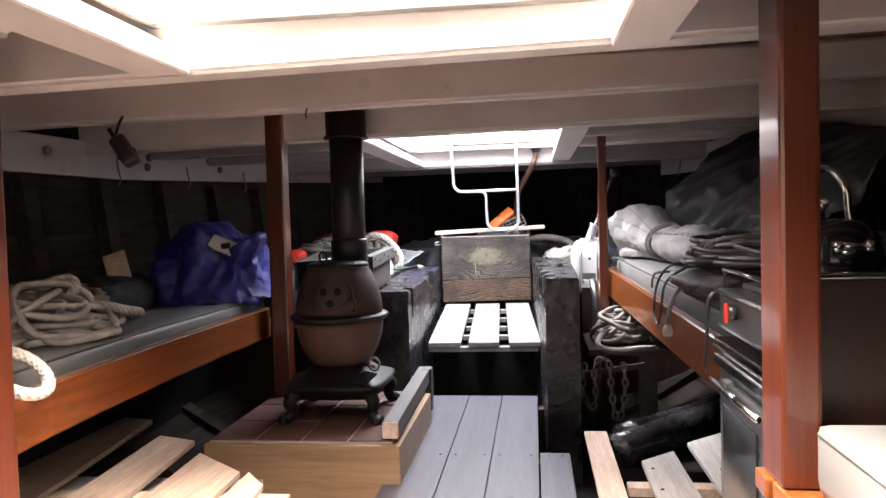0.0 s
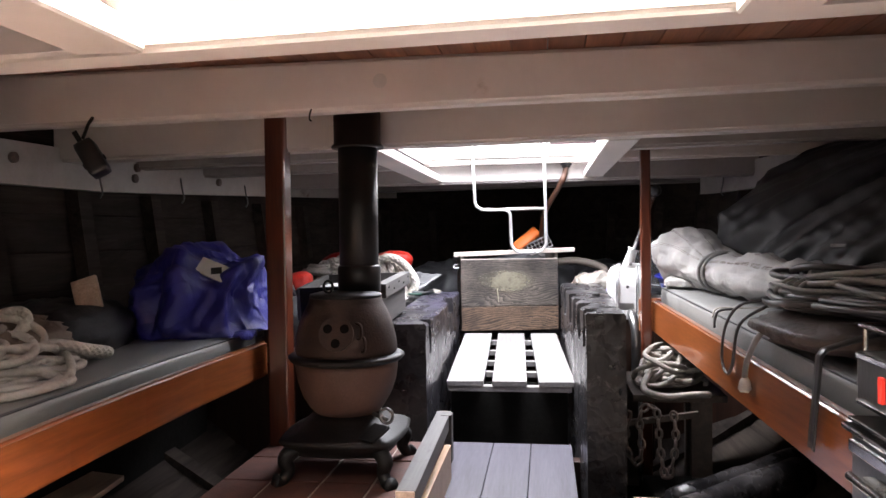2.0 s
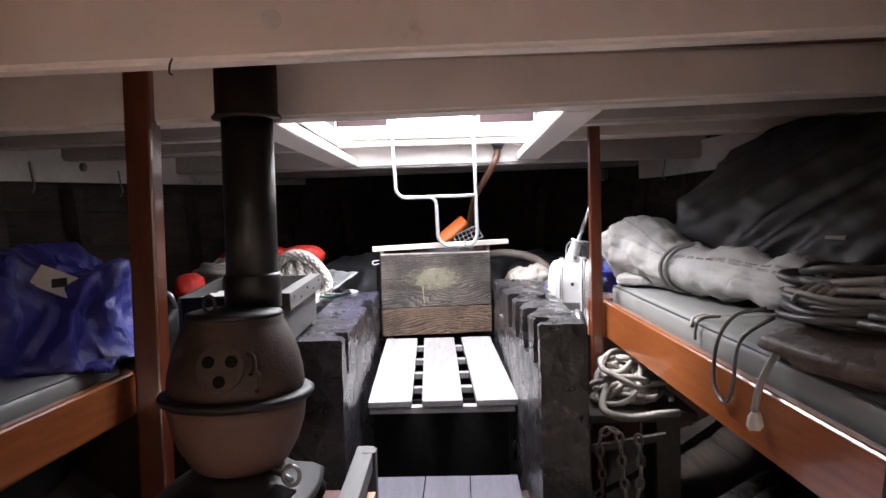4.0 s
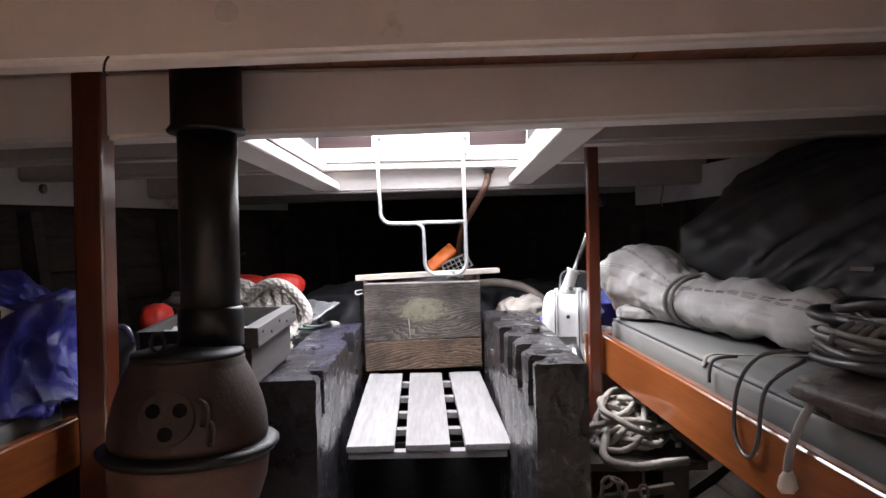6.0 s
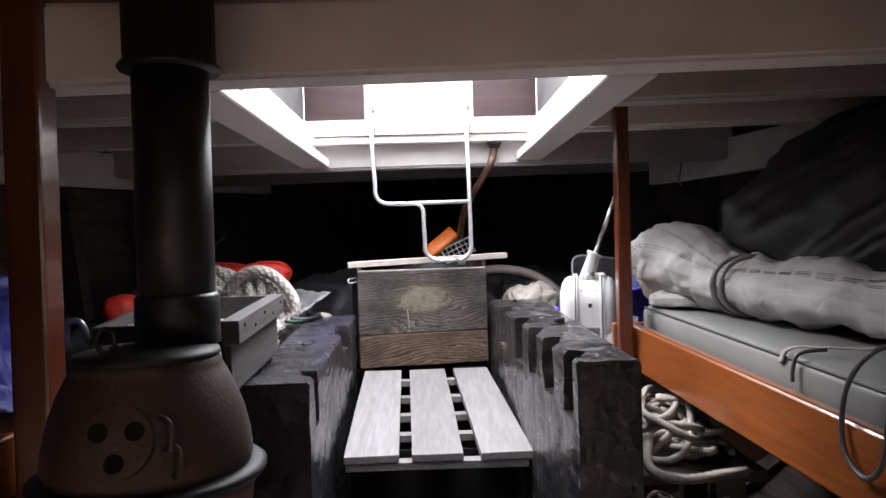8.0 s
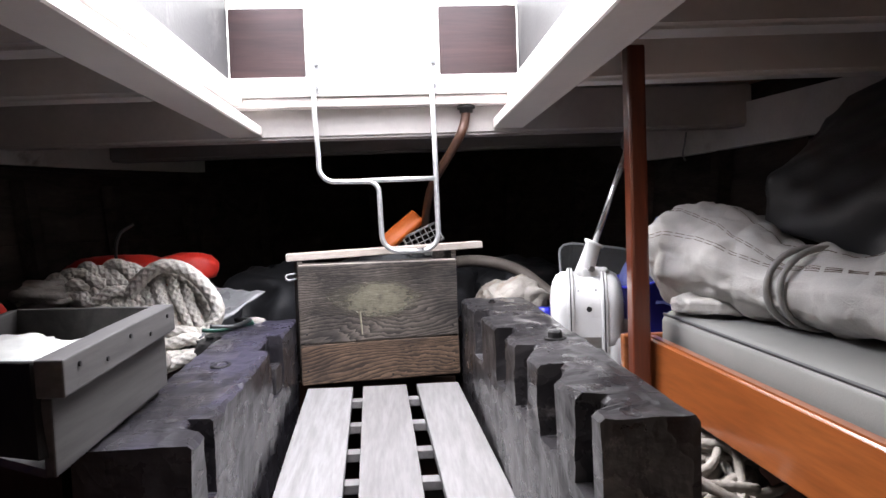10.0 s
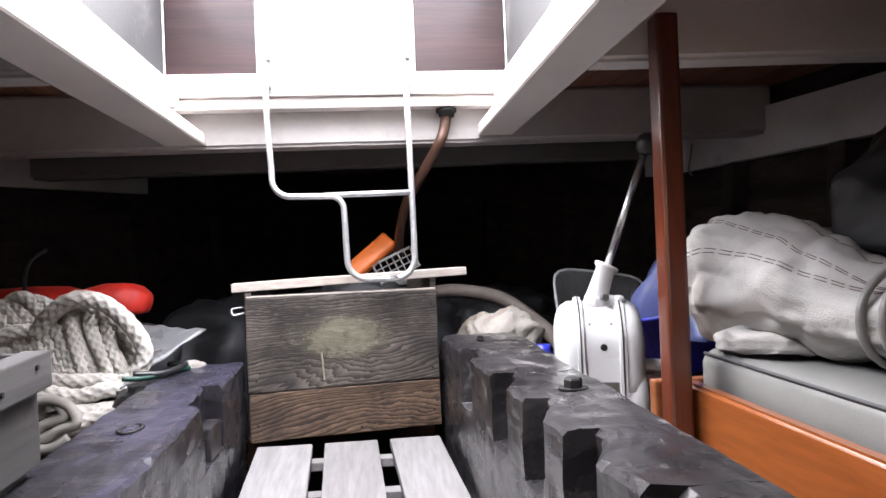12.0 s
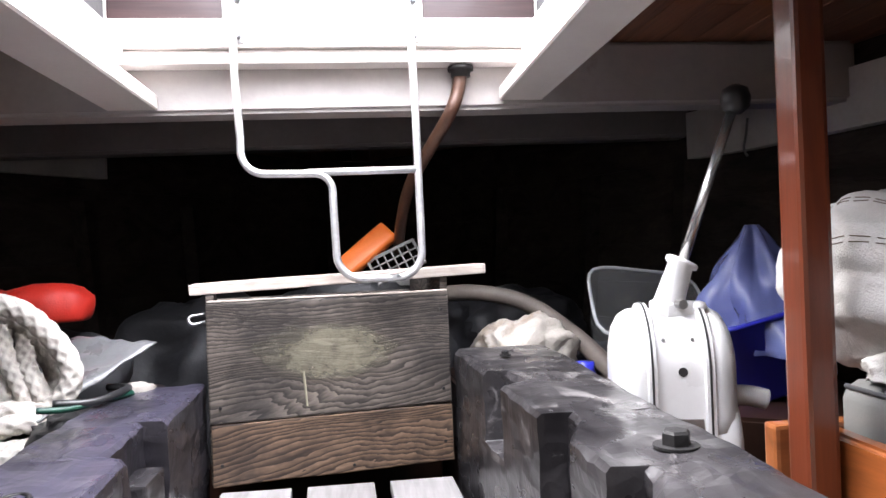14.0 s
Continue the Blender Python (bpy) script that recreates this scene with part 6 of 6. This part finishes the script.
piece("grey_tarp", sheet(tarp, 24, 14, 0.005), plain("grey_oilskin", (0.15, 0.15, 0.155), 0.3, 0, 0.2, 8, 0.2), "stiff folded grey oilskin over the gear", "tarpaulin", smooth=True)
piece("black_bag", cloth((-0.84, 5.56, 0.602), (0.10, 0.14, 0.06), 0.2, 3.0, 4.4, 25, 36, 0.6), BLACKP, "crumpled shiny black plastic bag", "bag", smooth=True)
piece("small_shells", cloth((-0.72, 5.72, 0.706), (0.045, 0.03, 0.022), 0.25, 3.0, 7.4, 25, 24, 0.6), ROPE_G, "small pale cord end on the timber", "cord", smooth=True)

# ---- fore peak, starboard side: pump, tubs, sack ----
t = thing("bilge_pump", (0.62, 5.22, -0.3), "white enamelled hand bilge pump with a steel lever", "pump")
PUMP_AT = Matrix.Translation((0.603, 5.22, 0.0)) @ Matrix.Rotation(radians(-12), 4, "Z") @ Matrix.Diagonal((0.90, 0.95, 1.0, 1.0))


def pump_shell(rows, low):
    """An arched casing: rows of (x, radius, centre height) along the axle, with straight sides down to a level."""
    bm = bmesh.new()
    rings = []
    for x, r, zc in rows:
        arc_pts = [(-r * math.cos(a), zc + r * math.sin(a)) for a in np.linspace(0, math.pi, 25)]
        pts = [(-r, low)] + [(-r, low + (zc - low) * k / 3) for k in (1, 2)] + arc_pts + [(r, low + (zc - low) * k / 3) for k in (2, 1)] + [(r, low)]
        rings.append([bm.verts.new(PUMP_AT @ Vector((x, y, z))) for y, z in pts])
    n = len(rings[0])
    for a, b in zip(rings, rings[1:]):
        for k in range(n):
            bm.faces.new((a[k], a[(k + 1) % n], b[(k + 1) % n], b[k]))
    bm.faces.new(rings[0][::-1]), bm.faces.new(rings[-1])
    bmesh.ops.recalc_face_normals(bm, faces=bm.faces)
    return bm


PZ = 0.795
part("body", pump_shell([(-0.064, 0.134, PZ), (-0.05, 0.132, PZ), (0.05, 0.132, PZ), (0.064, 0.134, PZ)], 0.60), PUMPW, t, "", True)
for side in (-1, 1):
    caps = [(0.066, 0.138), (0.100, 0.136), (0.122, 0.124), (0.137, 0.100), (0.145, 0.066), (0.147, 0.03)]
    part("side_cap", pump_shell([(side * x, r, PZ - 0.004) for x, r in caps], 0.655), PUMPW, t, "rounded white side cap", True)
    part("side_foot", pump_shell([(side * x, r, 0.63) for x, r in ((0.066, 0.142), (0.12, 0.142), (0.140, 0.128), (0.146, 0.10))], 0.56), PUMPW, t, "", True)
    f = part("flange", pump_shell([(side * x, r, PZ) for x, r in ((0.054, 0.138), (0.056, 0.145), (0.076, 0.145), (0.078, 0.138))], 0.58), PUMPW, t)
    part("gasket", pump_shell([(side * x, 0.1475, PZ) for x in (0.0635, 0.0685)], 0.585), BLACKP, f, "black gasket")
bm = add_hexa(bmesh.new(), [PUMP_AT @ Vector(p) for p in ((-0.050, -0.146, 0.60), (0.050, -0.146, 0.60), (0.050, -0.128, 0.60), (-0.050, -0.128, 0.60), (-0.050, -0.146, 0.655), (0.050, -0.146, 0.655), (0.050, -0.128, 0.655), (-0.050, -0.128, 0.655))], 0.004)
part("name_plate", bm, PUMPW, t)
# Dark slab on the casing paints the shade of a recess.
bm = add_hexa(bmesh.new(), [PUMP_AT @ Vector(p) for p in ((-0.050, -0.136, 0.656), (0.050, -0.136, 0.656), (0.050, -0.12, 0.656), (-0.050, -0.12, 0.656), (-0.050, -0.1335, 0.70), (0.050, -0.1335, 0.70), (0.050, -0.12, 0.70), (-0.050, -0.12, 0.70))])
part("recess", bm, DULL, t, "dark strip painted for the shaded recess behind the plate")
for x in (-0.040, 0.040):
    part("screw", cyl(PUMP_AT @ Vector((x, -0.152, 0.640)), PUMP_AT @ Vector((x, -0.14, 0.640)), 0.008, 10), DULL, t)
for x in (-0.034, 0.034):
    part("rivet", cyl(PUMP_AT @ Vector((x, -0.116, 0.868)), PUMP_AT @ Vector((x, -0.10, 0.860)), 0.004, 8), DULL, t)
# Black disc on the casing paints the inside of a hole.
part("drain_hole", cyl(PUMP_AT @ Vector((0.006, -0.1335, 0.80)), PUMP_AT @ Vector((0.006, -0.12, 0.80)), 0.010, 16), BLACKP, t, "dark round hole")
part("top_knob", lathe([(0.016, 0.0), (0.020, 0.008), (0.016, 0.018), (0.006, 0.022)], (0.655, 5.17, 0.922), 16), PUMPW, t, "", True)
part("socket", tube([(0.590, 5.20, 0.905), (0.600, 5.195, 0.945), (0.626, 5.19, 1.022), (0.628, 5.19, 1.026), (0.632, 5.19, 1.034)], lambda u: 0.037 if u > 0.7 else 0.040 - 0.012 * min(1.0, u * 2.2), 20), PUMPW, t, "", True)
part("socket_lug", block(0.575, 0.65, 5.16, 5.26, 0.905, 0.945, 0.010), PUMPW, t, "", True)
part("pivot_bolt", cyl((0.606, 5.135, 0.940), (0.606, 5.17, 0.940), 0.011, 8), DULL, t)
part("lever", cyl((0.628, 5.19, 1.02), (0.762, 5.185, 1.375), 0.0115, 16), LEVER, t, "polished steel lever", True)
part("lever_ball", lathe([(0.012, -0.036), (0.030, -0.022), (0.034, 0.0), (0.028, 0.022), (0.010, 0.032)], (0.770, 5.185, 1.398), 20), BLACKP, t, "black ball grip", True)
part("inlet", tube(smooth_line([(0.50, 5.20, 0.70), (0.47, 5.12, 0.69), (0.455, 5.06, 0.70)], 5), 0.026, 14), BLACKP, t, "", True)
part("outlet", tube(smooth_line([(0.72, 5.22, 0.72), (0.78, 5.20, 0.72), (0.82, 5.19, 0.71)], 5), 0.024, 14), PUMPW, t, "", True)
part("drain_pipe", tube(smooth_line([(0.60, 5.06, 0.64), (0.60, 4.98, 0.62), (0.61, 4.93, 0.52), (0.61, 4.93, 0.3), (0.61, 4.93, -0.3)], 5), 0.028, 14), DULL, t, "", True)
part("plinth", block(0.52, 0.74, 5.10, 5.36, -0.3, 0.599, 0.006), PANEL, t)

piece("fore_stowage", roughen(plan_prism([(0.22, 5.90), (0.50, 5.88), (0.78, 5.42), (1.35, 5.05), (1.45, 6.2), (0.9, 7.2), (0.2, 7.2)], -0.3, 0.62, 0.01), 0.015, 4, 2), PANEL, "dark stowage locker in the bow", "locker")
t = thing("clear_tub", (0.84, 6.2, 0.62), "translucent plastic tub tipped among the gear", "tub")


def tub_bm(c, rx, ry, h, k, thick=0.004):
    bm = bmesh.new()
    rings = []
    for s, z in ((k - 0.06, 0.0), (k, 0.012), (1.0, h), (1.07, h), (1.07, h - 0.012), (1.0 - thick / rx, h - 0.004), (k - 0.02, 0.018)):
        row = []
        for i in range(40):
            a = 2 * math.pi * i / 40
            q = 1 / (abs(math.cos(a)) ** 5 + abs(math.sin(a)) ** 5) ** 0.2
            row.append(bm.verts.new((c[0] + rx * s * q * math.cos(a), c[1] + ry * s * q * math.sin(a), c[2] + z)))
        rings.append(row)
    for a, b in zip(rings, rings[1:]):
        for i in range(40):
            bm.faces.new((a[i], a[(i + 1) % 40], b[(i + 1) % 40], b[i]))
    bm.faces.new(rings[0][::-1]), bm.faces.new(rings[-1])
    return bm


TUB_AT = Matrix.Translation((0.875, 6.20, 0.735)) @ Matrix.Rotation(radians(8), 4, "Y") @ Matrix.Rotation(radians(48), 4, "X")
bm = tub_bm((0, 0, 0), 0.195, 0.15, 0.20, 0.76)
bmesh.ops.transform(bm, matrix=TUB_AT, verts=bm.verts)
part("tub_shell", bm, TUB, t, "", True)
rim = []
for k in range(40):
    a = 2 * math.pi * k / 40
    q = 1 / (abs(math.cos(a)) ** 5 + abs(math.sin(a)) ** 5) ** 0.2
    rim.append(TUB_AT @ Vector((0.205 * q * math.cos(a), 0.158 * q * math.sin(a), 0.198)))
part("tub_rim", tube(rim, 0.006, 8, closed=True), TUB_RIM, t, "thicker cloudy rim", True)
part("tub_bed", cloth((0.84, 6.2, 0.622), (0.18, 0.16, 0.06), 0.1, 2.0, 1.2, 0, 28, 0.6), DARKSTUFF, t)
t = thing("blue_bin", (1.06, 5.66, 0.62), "royal blue plastic bin holding a plastic bag", "bin")
bm = tub_bm((0, 0, 0), 0.19, 0.22, 0.24, 0.85)
bmesh.ops.transform(bm, matrix=Matrix.Translation((1.10, 5.70, 0.645)) @ Matrix.Rotation(radians(-14), 4, "Y"), verts=bm.verts)
part("bin_shell", bm, BLUEP, t, "", True)


def film(u, v):
    a = 2 * math.pi * u
    w = 0.165 * (1 - v) ** 0.9 + 0.018
    n = 1 + 0.75 * noise.noise(Vector((math.cos(a) * 2.6, math.sin(a) * 2.6, v * 2.2)))
    return Vector((1.06 - 0.02 * v + w * n * math.cos(a), 5.62 + w * n * math.sin(a), 0.76 + 0.36 * v))


piece("plastic_bag", sheet(film, 40, 20, 0.002), FILM, "pale blue clear plastic bag standing in the bin", "bag", smooth=True)
piece("canvas_sack", crumple(cloth((0.44, 6.0, 0.64), (0.165, 0.11, 0.125), 0.14, 2.2, 3.3, -15, 80, 0.6), 0.045, 8.0), plain("stained_canvas", (0.40, 0.365, 0.32), 0.8, 0, 0.2, 9, 0.4, 220, ((0.26, 0.19, 0.14), 0.55), crumple=13.0), "stained pale canvas sack on the locker", "sack", smooth=True)
piece("thick_hose", tube(smooth_line([(0.15, 6.45, 0.90), (0.30, 6.32, 0.92), (0.48, 6.20, 0.885), (0.60, 6.02, 0.79), (0.66, 5.82, 0.70), (0.68, 5.70, 0.655)], 8), 0.030, 14), OLIVE, "thick dull brown hose lying over the gear", "hose", smooth=True)
piece("dark_bottle", lathe([(0.035, 0.0), (0.036, 0.09), (0.028, 0.11), (0.028, 0.13)], (0.52, 5.60, 0.622), 20), BLUEP, "small dark blue can beside the pump", "can", smooth=True)

# Gear in the dark bow.
for at, size, seed, turn in (((-0.10, 6.75, 0.3), (0.50, 0.40, 0.42), 2.0, 10), ((-0.75, 6.9, 0.25), (0.45, 0.45, 0.42), 6.0, -10), ((0.55, 7.0, 0.62), (0.35, 0.30, 0.18), 9.0, 20)):
    piece("gear_sack", crumple(cloth(at, size, 0.12, 2.4, seed, turn, 72, 0.5), 0.09, 4.5, seed), DARKSTUFF, "dark soft sack stowed in the bow", "sack", "bow sacks", smooth=True)
piece("bow_platform", block(-1.0, 0.19, 6.4, 7.6, -0.3, 0.31, 0.01), PANEL, "dark platform in the bow", "platform")
t = thing("wire_basket", (0.05, 6.36, 0.96), "small grey plastic basket tipped on the bundles", "basket")
m = Matrix.Translation((0.035, 6.30, 1.045)) @ Matrix.Rotation(radians(-24), 4, "Y") @ Matrix.Rotation(radians(50), 4, "X")
for i in range(7):
    x = -0.09 + i * 0.03
    part("upright_wire", cyl(m @ Vector((x, -0.055, 0)), m @ Vector((x, 0.055, 0)), 0.0035, 6), CABLE_G, t)
for j in range(4):
    y = -0.055 + j * 0.0367
    part("cross_wire", cyl(m @ Vector((-0.09, y, 0)), m @ Vector((0.09, y, 0)), 0.0035, 6), CABLE_G, t)
part("basket_rim", tube([m @ Vector(p) for p in ((-0.095, -0.06, 0), (0.095, -0.06, 0), (0.095, 0.06, 0), (-0.095, 0.06, 0))], 0.006, 8, closed=True), CABLE_G, t)
part("basket_floor", block(-0.05, 0.13, 6.33, 6.42, 0.955, 0.975, 0.004), CABLE_G, t)
piece("orange_float", roughen(board((-0.165, 6.32, 1.03), (0.015, 6.36, 1.175), 0.09, 0.05, (0, -0.75, 0.6), 0.018), 0.002, 6), ORANGE, "orange plastic float leaning beside the basket", "float", smooth=True)
piece("float_bed", cloth((-0.10, 6.42, 0.86), (0.20, 0.12, 0.09), 0.12, 2.0, 2.2, 0, 32, 0.6), DARKSTUFF, "dark soft gear under the float", "gear", smooth=True)
t = thing("deck_hose", (0.236, 5.85, 1.645), "brown hose dropping from a dark deck fitting", "hose")
part("hose", tube(smooth_line([(0.236, 5.852, 1.632), (0.226, 5.852, 1.57), (0.198, 5.856, 1.50), (0.140, 5.97, 1.405), (0.085, 6.10, 1.31), (0.06, 6.26, 1.20), (0.05, 6.42, 1.08)], 8), 0.021, 14), COPPER, t, "", True)
part("fitting", lathe([(0.030, 0.0), (0.030, 0.016), (0.040, 0.018), (0.040, 0.030)], (0.236, 5.845, 1.614), 20), IRON, t, "", True)

# Odd ends beside the port timber.
piece("green_cord", tube(smooth_line([(-0.86, 5.42, 0.735), (-0.80, 5.46, 0.728), (-0.74, 5.55, 0.732), (-0.71, 5.64, 0.728)], 6), 0.008, 8), GREENP, "short dark green cord lying on the timber", "cord", smooth=True)
piece("rope_offcut", tube(smooth_line([(-0.84, 5.46, 0.742), (-0.76, 5.50, 0.735), (-0.72, 5.60, 0.742), (-0.74, 5.70, 0.735), (-0.80, 5.72, 0.734)], 6), 0.010, 8), BLACKP, "short black rope offcut lying on the timber", "rope", smooth=True)
